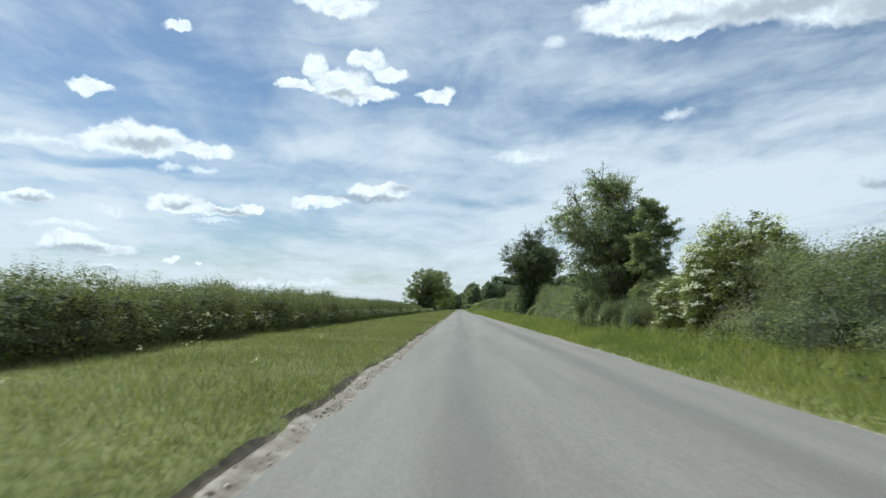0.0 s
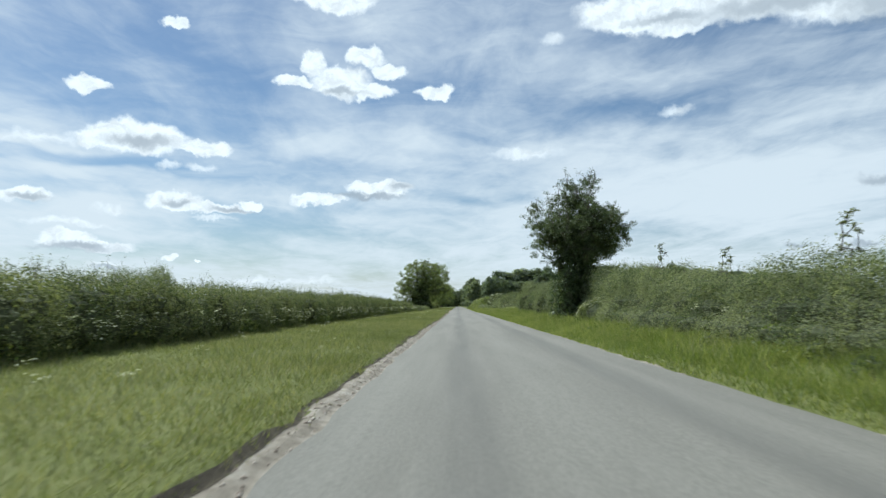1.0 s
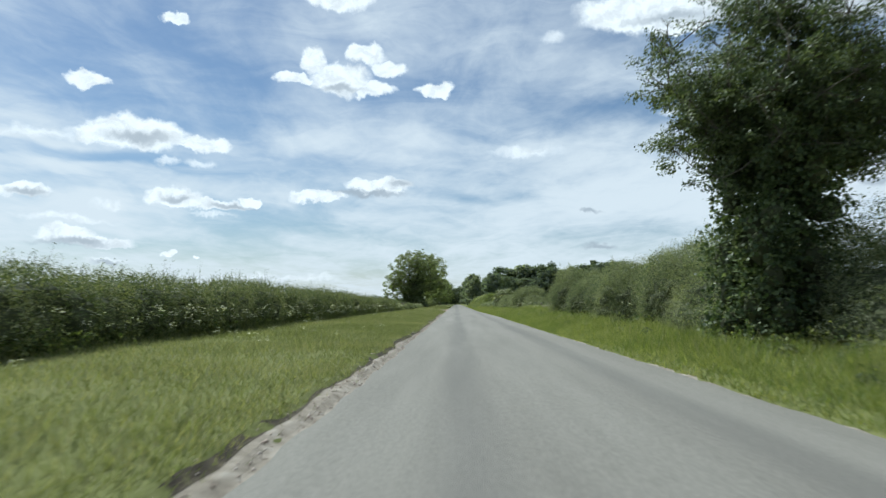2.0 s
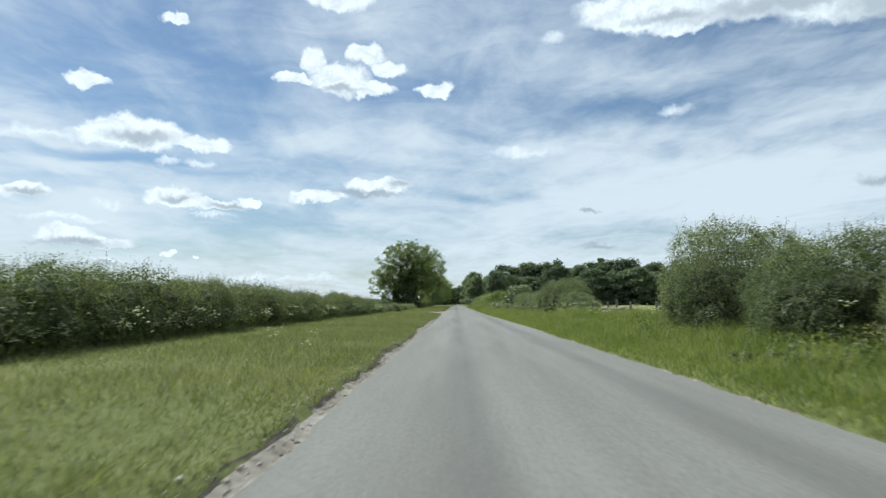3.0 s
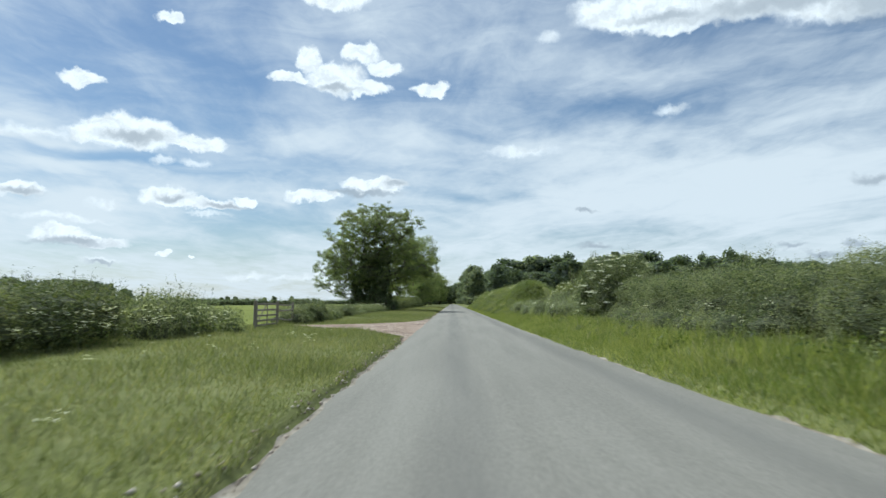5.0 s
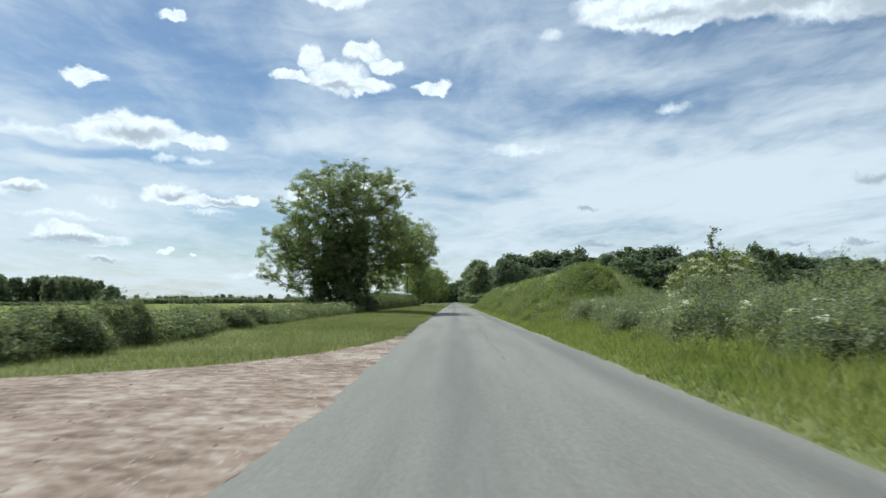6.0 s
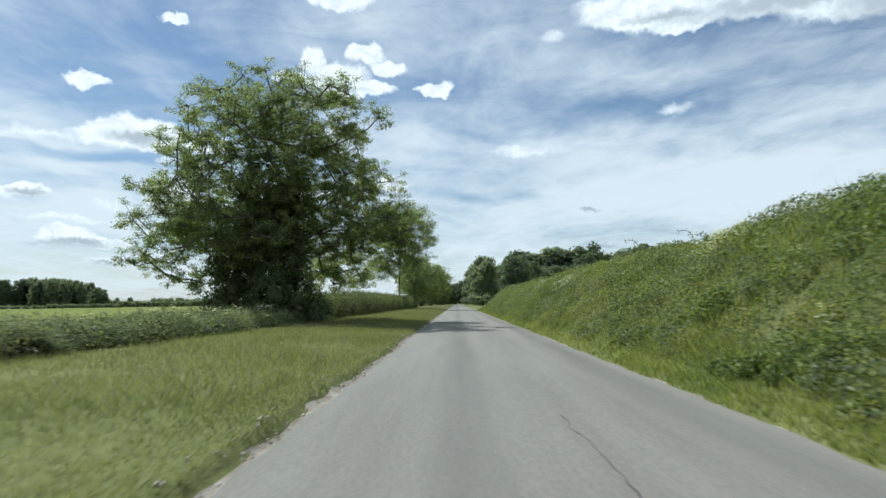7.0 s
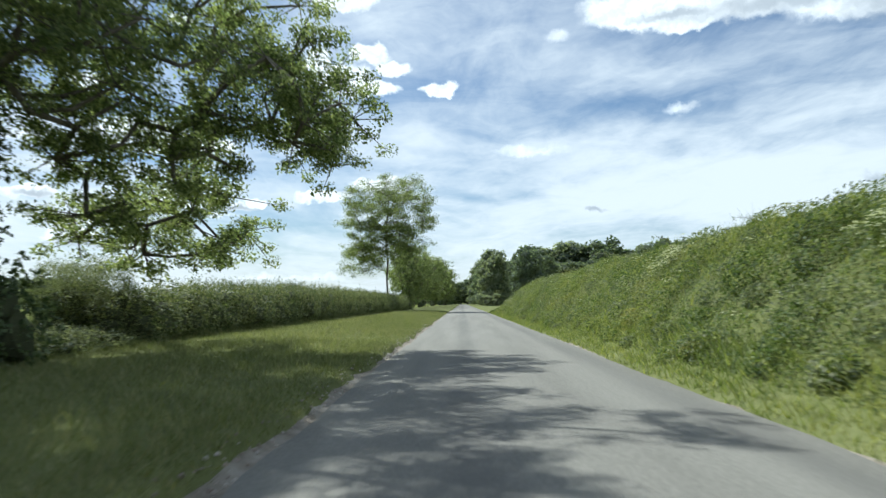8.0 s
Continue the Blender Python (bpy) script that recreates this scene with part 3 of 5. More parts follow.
def ribbon(name, y, x0, x1, lift, mat, label, category):
    """A strip laid on the ground between two lines."""
    k = 26
    f = 1 - np.linspace(0, 1, k)[::-1] ** 1.6
    x = x0[:, None] + (x1 - x0)[:, None] * f
    yy = np.repeat(y[:, None], k, 1)
    z = land(x, yy) + lift + 0.006 * np.sin(x * 23 + y[:, None] * 17) * np.sin(y[:, None] * 9)
    i, j = np.meshgrid(np.arange(len(y) - 1), np.arange(k - 1), indexing="ij")
    q = np.stack([i * k + j, i * k + j + 1, (i + 1) * k + j + 1, (i + 1) * k + j], -1).reshape(-1, 4)
    me = mesh_from(name, np.stack([x, yy, z], -1).reshape(-1, 3), q)
    me.polygons.foreach_set("use_smooth", np.ones(len(q), bool))
    return tagged(mesh_object(name, me, mat), label, category, kind="structure")


rng = np.random.default_rng(11)
sy = np.arange(-30, 320, 0.4)
wide = verge_cut(sy) + rng.normal(size=len(sy)) * 0.012
ribbon("soil_edge", sy, edge_left(sy) - wide, edge_left(sy) + 0.05, 0.012, SOIL, "crumbling strip of pale grit and soil along the asphalt", "soil")
# strip on the turf step: soil with the undercut's shade in its colour
near = sy < 128
worn = np.maximum(0.012, 0.05 * np.sin(sy * 0.47) * np.sin(sy * 0.19 + 2) + 0.026 + 0.045 * rng.random(len(sy)))
ribbon("turf_edge", sy[near], (edge_left(sy) - wide - worn)[near], (edge_left(sy) - wide + 0.012)[near], 0.016, SHADED_SOIL, "cut edge of the turf, soil coloured dark for undercut shade", "soil")
thin = 0.03 + 0.06 * np.sin(sy * 0.4) * np.sin(sy * 0.13) + rng.normal(size=len(sy)) * 0.03
ribbon("grit_edge", sy, edge_right(sy) - 0.04, edge_right(sy) + np.maximum(thin, 0.0), 0.010, SOIL, "thin line of pale grit beside the asphalt", "soil")
# field entrance
dy = np.arange(154.5, 182.6, 0.2)
reach = np.interp(dy, (154.5, 157, 160, 162.4, 165, 167, 168.8, 169.3, 171.4, 175, 178, 181, 182.6), (0.05, 0.15, 1.1, 2.1, 4.2, 5.8, 7.4, 5.4, 2.9, 1.45, 0.9, 0.35, 0.05)) + 0.10 * np.sin(dy * 0.9) * np.sin(dy * 0.37) + np.random.default_rng(7).normal(size=len(dy)) * 0.025
reach = np.maximum(reach, 0.04)
ribbon("driveway", dy, edge_left(dy) - reach, edge_left(dy) + 0.05, 0.028, GRAVEL, "pinkish gravel field entrance off the road", "driveway")


def scatter_stones(name, x, y, size, mat, label):
    """Loose stones, each a small squashed eight-sided lump."""
    n = len(x)
    base = np.array([(1, 0, 0), (0, 1, 0), (-1, 0, 0), (0, -1, 0), (0, 0, 0.8), (0, 0, -0.6)], float)
    tri = np.array([(0, 1, 4), (1, 2, 4), (2, 3, 4), (3, 0, 4), (1, 0, 5), (2, 1, 5), (3, 2, 5), (0, 3, 5)])
    turn = rng.uniform(0, 6.28, n)
    p = base[None] * rng.uniform(0.6, 1.3, (n, 6, 3)) * size[:, None, None]
    c, s = np.cos(turn)[:, None], np.sin(turn)[:, None]
    px, py = p[:, :, 0] * c - p[:, :, 1] * s, p[:, :, 0] * s + p[:, :, 1] * c
    z = land(x, y) + 0.016
    v = np.stack([px + x[:, None], py + y[:, None], p[:, :, 2] + z[:, None]], -1).reshape(-1, 3)
    f = (tri[None] + (np.arange(n) * 6)[:, None, None]).reshape(-1, 3)
    return tagged(mesh_object(name, mesh_from(name, v, f), mat), label, "stones", kind="stuff")


k = 5000
y = rng.uniform(-5, 250, k)
x = edge_left(y) - 0.02 - np.abs(rng.normal(size=k)) * 0.16
scatter_stones("grit", x, y, rng.uniform(0.006, 0.028, k) * rng.uniform(0.5, 1.3, k), STONE, "pale grit and small stones along the road edge")
y = rng.uniform(155, 182, 9000)
x = edge_left(y) - rng.random(9000) * np.interp(y, dy, reach)
scatter_stones("gravel", x, y, 0.006 + 0.034 * rng.random(9000) ** 2.5, CHIPS, "loose pinkish gravel on the field entrance")

# the long joint that has opened in the asphalt
cy = np.arange(173, 193, 0.2)
cx = 1.05 + 0.05 * np.sin(cy * 0.8) + rng.normal(size=len(cy)) * 0.02 + (cy - 180) * 0.004
gap = np.maximum(0.002, 0.004 + rng.normal(size=len(cy)) * 0.006)
crack = mesh_from("crack", np.concatenate([np.stack([cx - gap, cy, np.full_like(cy, 0.0205)], 1), np.stack([cx + gap, cy, np.full_like(cy, 0.0205)], 1)]),
                  np.stack([np.arange(len(cy) - 1), np.arange(len(cy), 2 * len(cy) - 1), np.arange(len(cy) + 1, 2 * len(cy)), np.arange(1, len(cy))], 1))
tagged(mesh_object("crack", crack, TAR, road), "dark open joint in the asphalt")


# ---- hedges and bushes ----
def bush_parts(owner, blobs, count, size, mat, rng, shoots=0, flowers=0, lean=1.2, shrink=0.52, behind=None, per=9, tuft=0.15, solid=0.62):
    """Solid core coloured for twigs and shade, leaves, shoots and flowers on the blobs. behind: the x past which the
    unseen field side carries few leaves.
    """
    reach = 0.09 + 3.6 * size
    count, size = int(count * 1.8), size * 0.70
    p, out = on_blobs(blobs, count // per, rng, 0.24, rough=tuft)
    if behind is not None:
        keep = (p[:, 0] > behind) | (p[:, 2] > 0.68 * p[:, 2].max()) | (rng.random(len(p)) < 0.2)
        p, out = p[keep], out[keep]
    crest = max(b[2] for b in blobs)
    # solid lumps, their colour dark for the shade inside the bush
    mesh_object("twig_core", core_mesh("twig_core", [(*b[:2], b[2] - (0.24 if b[2] > 0.62 * crest else 0.0), *b[3:]) for b in blobs if b[2] < solid * crest], shrink, rng), TWIG_SHADE, owner, "solid core coloured dark for twigs and inner shade")
    if shoots:
        s, so = on_blobs(blobs, shoots * 6, rng, 0.02)
        pick = s[:, 2] > np.quantile(s[:, 2], 0.62)
        s, so = s[pick][:shoots], so[pick][:shoots]
        tall = rng.uniform(0.08, 0.36, len(s)) * (1 + 1.3 * (rng.random(len(s)) > 0.93))
        tip = s + unit(so * 0.5 + (0, 0, 1.2) + rng.normal(size=s.shape) * 0.3) * tall[:, None]
        mesh_object("young_growth", tubes("young_growth", s - so * 0.1, tip, np.full(len(s), 0.007), np.full(len(s), 0.003), 3), BARK, owner, "thin upright shoots")["kind"] = "stuff"
        p, out = np.concatenate([p, (s + tip) / 2, tip]), np.concatenate([out, unit(tip - s), unit(tip - s)])
    q, qo = on_blobs(np.asarray(blobs) * (1, 1, 1, 0.84, 0.84, 0.86), int(count * 0.55), rng, 0.3, rough=tuft * 0.9)
    if behind is not None:
        keep = (q[:, 0] > behind) | (q[:, 2] > 0.68 * q[:, 2].max())
        q, qo = q[keep], qo[keep]
    mesh_object("foliage", spray_mesh("foliage", p, out, per, size, reach, rng, lean=lean, slim=0.65, small=True), mat, owner)
    mesh_object("inner_foliage", leaf_mesh("inner_foliage", q, size * 1.8, rng, qo, 0.9, 0.7, small=True), mat, owner, "shaded leaves further in")
    if flowers:
        h, ho = on_blobs(blobs, flowers * 5, rng, 0.0)
        h = h + ho * 0.05
        good = (h[:, 2] > 0.5) & (ho[:, 2] > -0.2)
        h, ho = h[good][:flowers], ho[good][:flowers]
        at = (h[:, None] + rng.normal(size=(len(h), 26, 3)) * (0.075, 0.075, 0.03)).reshape(-1, 3)
        mesh_object("blossom", leaf_mesh("blossom", at, 0.058, rng, np.repeat(unit(ho + (0, 0, 0.8)), 26, 0), 1.6, 0.9), UMBEL, owner, "flat cream flower heads")


def hedge_section(label, group, length, width, height, count, size, mat, seed, shoots=60, rough=1.0, category="hedge", flare=0.0, pitch=0.7):
    """A length of hedge along y, its foot at the origin."""
    rng = np.random.default_rng(seed)
    ob = thing("hedge", label, category, group)
    blobs = []
    k = max(3, int(length / pitch))
    ry = pitch * 0.9
    for a in range(k):
        yy = (a + 0.5) / k * length - length / 2
        for xx in (-0.27, 0.27):
            top = height * (1 + rough * rng.uniform(-0.07, 0.06))
            r = width * 0.34 * rng.uniform(0.9, 1.15)
            blobs.append((xx * width + rng.normal() * 0.05 * rough, yy, top - 0.62, r, ry, 0.62))
            blobs.append((xx * width * 1.05 + rng.normal() * 0.06 * rough, yy + rng.normal() * 0.1, height * 0.36, r * 1.1, ry * 1.05, height * 0.40))
            if flare:
                blobs.append((math.copysign(width * 0.42 + flare * rng.uniform(0.2, 0.7), xx), yy + rng.normal() * 0.2, height * 0.18, r, 0.7, height * rng.uniform(0.2, 0.34)))
    bush_parts(ob, blobs, count, size, mat, rng, shoots, behind=-0.3 * width, shrink=0.66 if flare else 0.60, solid=0.62 if flare else 2.0)
    return ob


def bush(label, group, radius, height, count, size, mat, seed, shoots=40, flowers=0, lumps=14, category="bush", top_heavy=0.0):
    """A rounded bush with an uneven outline, its foot at the origin. radius: half its width across (x) and along (y) the road."""
    rng = np.random.default_rng(seed)
    ob = thing("bush", label, category, group)
    ax, ay = radius
    mean = (ax * ay * height) ** (1 / 3)
    blobs = [(0, 0, height * 0.40, ax * 0.72, ay * 0.72, height * 0.42)]
    for a in range(lumps):
        t, e = 2.4 * a + rng.normal() * 0.3, (a + 0.5) / lumps
        ring = math.sqrt(max(0.05, 1 - (e * 1.05 - 0.25 - top_heavy) ** 2))
        blobs.append((ax * 0.62 * ring * math.cos(t), ay * 0.62 * ring * math.sin(t), height * (0.12 + 0.72 * e), *(mean * rng.uniform(0.15, 0.32) * rng.uniform(0.85, 1.15, 3))))
    bush_parts(ob, blobs, count, size, mat, rng, shoots, flowers, tuft=0.21, shrink=0.56, solid=0.70)
    return ob


def plant(ob, x, y, turn=0.0, scale=(1, 1, 1), copy=True, sink=0.05):
    m = pose(x, y, float(land(x, y)) - sink, 0, 0, turn) @ Matrix.Diagonal((*scale, 1))
    if copy:
        ob = copy_thing(ob, m)
    ob.matrix_basis = m
    return ob


LEFT = "hedgerow behind the wide verge"
kinds = [hedge_section("clipped hawthorn hedge with loose shoots on top", LEFT, 5.2, 1.9, 2.05, 14500, 0.062, HEDGE_LEAF, 100 + s, 60, 2.0) for s in range(4)]
used = set()
rnd = random.Random(5)
for n, y in enumerate(np.arange(-12.5, 150, 5.0)):
    high = float(np.interp(y, (-15, 15, 28, 42, 55, 70, 94, 108, 121, 134, 152), (0.87, 0.85, 0.98, 0.93, 0.84, 0.94, 0.94, 0.91, 0.79, 0.78, 0.70))) + rnd.uniform(-0.05, 0.05)
    ob = kinds[rnd.randrange(4)]
    plant(ob, -9.35 + rnd.uniform(-0.2, 0.2), y, rnd.uniform(-3, 3), (rnd.uniform(0.92, 1.12), rnd.choice((-1, 1)), high), ob in used)
    used.add(ob)
beyond = [hedge_section("clipped hawthorn hedge with loose shoots on top", LEFT, 5.2, 1.9, 2.05, 7000, 0.09, HEDGE_LEAF, 110 + s, 40, 2.0) for s in range(2)]
for n, y in enumerate(np.arange(231.5, 330, 5.0)):
    high = 0.72 + 0.27 * float(smooth(228, 247, y)) + rnd.uniform(-0.04, 0.04)
    plant(beyond[n % 2], -9.5 + rnd.uniform(-0.1, 0.1), y, rnd.uniform(-2, 2), (1, rnd.choice((-1, 1)), high), n > 1)
big_low = bush("tangled low bramble bush beside the crop field", "bramble bushes beside the field", (1.0, 1.4), 1.35, 9000, 0.062, BUSH_LEAF, 125, 16, 2, 22)
low = [hedge_section("low scrubby hedge of bramble and thorn", "low hedge beside the field", 4.2, 1.7, 1.05, 6000, 0.075, BUSH_LEAF, 120 + s, 16, 2.0) for s in range(2)]
for n, y in enumerate(np.arange(153.5, 161, 4.0)):
    plant(low[n % 2], -9.3, y, 0, (1, 1, 1.3 - 0.15 * n), n > 1)
for n, y in enumerate(np.arange(173.2, 230, 4.0)):
    plant(low[n % 2], -9.2 + rnd.uniform(-0.45, 0.35), y, rnd.uniform(-4, 4), (1, rnd.choice((-1, 1)), 1.12 - 0.34 * float(smooth(174, 190, y)) - 0.12 * float(smooth(190, 205, y)) + rnd.uniform(-0.22, 0.2)))

for n in range(10):
    y = 174.5 + 3.4 * n + rnd.uniform(-0.8, 0.8)
    plant(big_low, -9.1 + rnd.uniform(-0.5, 0.4), y, rnd.uniform(0, 360), (1, 1, (0.78 - 0.22 * float(smooth(176, 196, y))) * rnd.uniform(0.75, 1.2)), n > 0)

RIGHT = "roadside hedge across the road"
trim = [hedge_section("dense green roadside hedge", RIGHT, 5.2, 2.2, 2.5, 27000, 0.054, BUSH_LEAF, 140 + s, 45, 2.8, flare=0.8) for s in range(3)]
used = set()
for y, x, hh in [(-8, 8.5, 0.98), (-3, 8.5, 0.98), (2, 8.5, 0.98), (7, 8.5, 0.94), (12, 8.4, 1.0), (16.2, 8.6, 0.93), (19.5, 9.3, 0.90), (27.5, 8.5, 0.74), (36, 8.1, 0.78), (41, 8.1, 0.78), (46, 8.2, 0.74),
                 (51, 8.2, 0.86), (56, 8.3, 0.97), (60.5, 8.5, 1.06), (64.5, 9.0, 1.14), (73.5, 8.6, 1.18), (149, 8.1, 0.80), (154, 8.1, 0.78), (158.5, 8.1, 0.80)]:
    ob = trim[rnd.randrange(3)] if len(used) > 2 else trim[len(used)]
    plant(ob, x, y, 180 + rnd.uniform(-3, 3), (1, rnd.choice((-1, 1)), hh), ob in used)
    used.add(ob)
big = [bush("rounded blackthorn bush with ragged shoots", "blackthorn bushes", (2.4, 3.4), 3.5, 33000, 0.058, BUSH_LEAF, 160 + s, 45, lumps=46) for s in range(3)]
for n, (x, y, t, sx, sy_, sz) in enumerate([(8.9, 79, 0, 1, 1, 0.96), (8.8, 84.5, 40, 1, 1, 0.88), (9.2, 90, 180, 1, 1, 0.74), (8.8, 95, 0, 1, 0.9, 0.77), (8.6, 100.8, 180, 1.0, 0.85, 0.98),
                                       (8.6, 133.4, 0, 0.95, 0.9, 0.85), (8.8, 129.2, 180, 0.7, 0.7, 0.52), (8.9, 126.5, 0, 0.6, 0.6, 0.34), (8.7, 137.6, 90, 0.8, 0.8, 0.64), (8.9, 141.5, 0, 0.9, 0.9, 0.66), (8.6, 144.5, 180, 0.8, 0.9, 0.58), (8.9, 69.5, 0, 0.75, 0.9, 0.82)]):
    plant(big[n % 3], x, y, t, (sx, sy_, sz), n > 2)
for n, (x, y, sx, sy_, sz) in enumerate([(-9.5, 47.0, 0.5, 0.55, 0.66), (-9.4, 104.0, 0.42, 0.5, 0.56), (-9.3, 133.0, 0.45, 0.6, 0.56), (-9.3, 139.5, 0.42, 0.5, 0.52)]):
    plant(big[n % 3], x, y, 90 * n, (sx, sy_, sz))
elder = bush("elder bush in cream flower by the verge", "elder bushes", (1.9, 2.3), 3.0, 24000, 0.08, ELDER_LEAF, 180, 30, 230, 40)
plant(elder, 8.3, 20.0, 0, (1.0, 1.0, 1.1), False)
plant(elder, 8.0, 23.3, 150, (0.8, 0.85, 0.70))
plant(big[0], 7.7, 26.0, 70, (0.5, 0.5, 0.42))
plant(elder, 8.6, 181.8, 120, (0.78, 0.78, 0.84))
plant(elder, 7.0, 62, 60, (0.4, 0.4, 0.42))
thorn = bush("tall hawthorn bush dotted with white flower heads", "flowering hawthorn", (2.0, 2.4), 4.1, 27000, 0.065, BUSH_LEAF, 185, 100, 130, 44)
plant(thorn, 7.8, 165.7, 0, (1, 0.95, 0.84), False)
scrub = [bush("low tangled bramble scrub on the verge", "bramble scrub", (1.8, 2.2), 1.0, 12000, 0.062, PALE_LEAF, 190 + s, 30, 5, 34) for s in range(2)]
scrub_at = [(9.9, 103.8, 0.5), (10.2, 122.5, 0.45)]
for q in range(9):
    y = 169.5 + q * 2.25
    scrub_at += [(6.5 + 0.3 * math.sin(q * 2.1), y, 0.62 + 0.1 * math.sin(q)), (8.3 + 0.4 * math.sin(q * 1.3), y + 1.0, (0.92 if q < 6 else 0.62) + 0.14 * math.sin(q * 1.9))]
scrub_at += [(7.4, 190.0, 0.62), (9.2, 190.4, 0.74)]
for n, (x, y, sz) in enumerate(scrub_at):
    plant(scrub[n % 2], x, y, rnd.uniform(0, 360), (1, 1, sz * 1.4), n > 1, 0.08)
for x, y, t, sx, sz in [(6.75, 25.6, 20, 0.46, 1.05), (6.6, 27.9, 75, 0.5, 1.2), (6.35, 30.2, 140, 0.48, 1.1), (6.3, 32.6, 200, 0.5, 1.3)]:
    plant(scrub[0], x, y, t, (sx, sx * 1.2, sz), True, 0.08)
plant(big[1], -10.2, 230.2, 60, (0.62, 0.55, 0.66))


# ---- trees ----
def tree(name, label, group, clumps, trunk, leaf_count, leaf, spread, mat, seed, twig=0.014, ivy=None, step=0.7, bare=0, category="tree", slim=0.5, fan=12, ivy_leaves=14000, tight=0.20):
    """A tree: trunk and limbs in one tapered mesh, leaves gathered in clumps, ivy round the stem where it grows."""
    rng = np.random.default_rng(seed)
    ob = thing(name, label, category, group)
    a, b, r0, r1 = skeleton(list(clumps), trunk, rng, step, twig)
    mesh_object("trunk", tubes("trunk", a, b, r0, r1, 6), BARK, ob, "grey bark trunk and limbs")
    sprays = np.repeat(clumps, fan, 0)
    reach_ = np.clip(rng.normal(size=sprays.shape), -1.9, 1.9) * 0.50 * spread * (1, 1, 0.75)
    ends = sprays + reach_ * np.repeat(rng.uniform(0.7, 1.25, len(clumps)), fan)[:, None]
    mesh_object("twig_spray", tubes("twig_spray", sprays, ends, np.full(len(ends), twig * 0.7), np.full(len(ends), twig * 0.3), 3), BARK, ob, "fine twigs")["kind"] = "stuff"
    each = rng.multinomial(leaf_count, np.full(len(ends), 1 / len(ends)))
    d = np.clip(rng.normal(size=(leaf_count, 3)), -1.7, 1.7)
    along = np.repeat(rng.uniform(0.75, 1.15, len(ends)), each)[:, None]
    at = np.repeat(sprays, each, 0) + np.repeat(ends - sprays, each, 0) * along + d * tight * spread * (1, 1, 0.6)
    away = unit(unit(ends - clumps.mean(0)) * 0.6 + rng.normal(size=ends.shape) * 0.4 + (0, 0, 0.6))
    mesh_object("crown", leaf_mesh("crown", at, leaf, rng, unit(np.repeat(away, each, 0) + unit(d) * 0.4), 1.1, slim), mat, ob)
    if bare:
        pick = rng.choice(np.argsort(clumps[:, 2])[-len(clumps) // 2:], bare)
        s0 = clumps[pick]
        way = unit(unit(s0 - clumps.mean(0)) + rng.normal(size=s0.shape) * 0.45 + (0, 0, 0.5))
        long = rng.uniform(0.6, 1.0, (bare, 1)) * spread / 0.6
        s1 = s0 + way * long * 0.55
        s2 = s1 + unit(way + rng.normal(size=s0.shape) * 0.35 + (0, 0, 0.2)) * long * 0.5
        f = rng.random((bare * 4, 1))
        base = np.repeat(s1, 4, 0) + np.repeat(s2 - s1, 4, 0) * f
        tips = base + unit(np.repeat(way, 4, 0) + rng.normal(size=base.shape) * 0.8) * rng.uniform(0.12, 0.38, (bare * 4, 1))
        a = np.concatenate([s0, s1, base])
        b = np.concatenate([s1, s2, tips])
        r0 = np.repeat((0.022, 0.015, 0.008), (bare, bare, bare * 4))
        r1 = np.repeat((0.015, 0.006, 0.004), (bare, bare, bare * 4))
        mesh_object("bare_growth", tubes("bare_growth", a, b, r0, r1, 4), BARK, ob, "bare twigs")["kind"] = "stuff"
        few = np.repeat(np.concatenate([s2, tips[::2]]), 7, 0)
        mesh_object("tip_foliage", leaf_mesh("tip_foliage", few + rng.normal(size=few.shape) * 0.05, leaf * 0.8, rng), mat, ob)
    if ivy is not None:
        p, out = on_blobs(ivy, ivy_leaves // 8, rng, 0.35)
        # added lumps, coloured dark in place of the shade behind the ivy
        mesh_object("ivy_core", core_mesh("ivy_core", ivy, 0.5, rng), TWIG_SHADE, ob, "solid core coloured dark for shade within the ivy")["kind"] = "stuff"
        mesh_object("ivy", spray_mesh("ivy", p, out, 8, 0.105, 0.42, rng, -0.3, 0.8, 0.9), IVY_LEAF, ob, "dark ivy round the trunk")
    return ob


def crown(n, middle, radii, rng, hollow=0.35, cut=None, gap=0.0):
    """Clump middles in an egg-shaped crown, thinned inside; gap: the least distance between two."""
    got = []
    while len(got) < n:
        d = unit(rng.normal(size=3))
        r = hollow + (1 - hollow) * rng.random() ** 0.5
        p = np.array(middle) + d * np.array(radii) * r
        if cut and not cut(p):
            continue
        if gap and got and min(np.linalg.norm(np.array(got) - p, axis=1)) < gap:
            gap *= 0.997
            continue
        got.append(p)
    return np.array(got)


def ivy_lumps(n, stem, r_low, r_high, top, size, rng):
    """Small lumps of ivy round a stem: a broad skirt at the foot, thin columns above."""
    got = []
    for q in range(n):
        f = (q + rng.random()) / n
        f = f ** 1.25
        r = (r_low + (r_high - r_low) * f ** 0.6) * math.sqrt(rng.uniform(0.1, 1.0))
        t = rng.uniform(0, 2 * math.pi)
        k = size * rng.uniform(0.7, 1.3)
        got.append((stem[0] + r * math.cos(t), stem[1] + r * math.sin(t), 0.2 + top * f, k, k, k * rng.uniform(1.0, 1.7)))
    return got


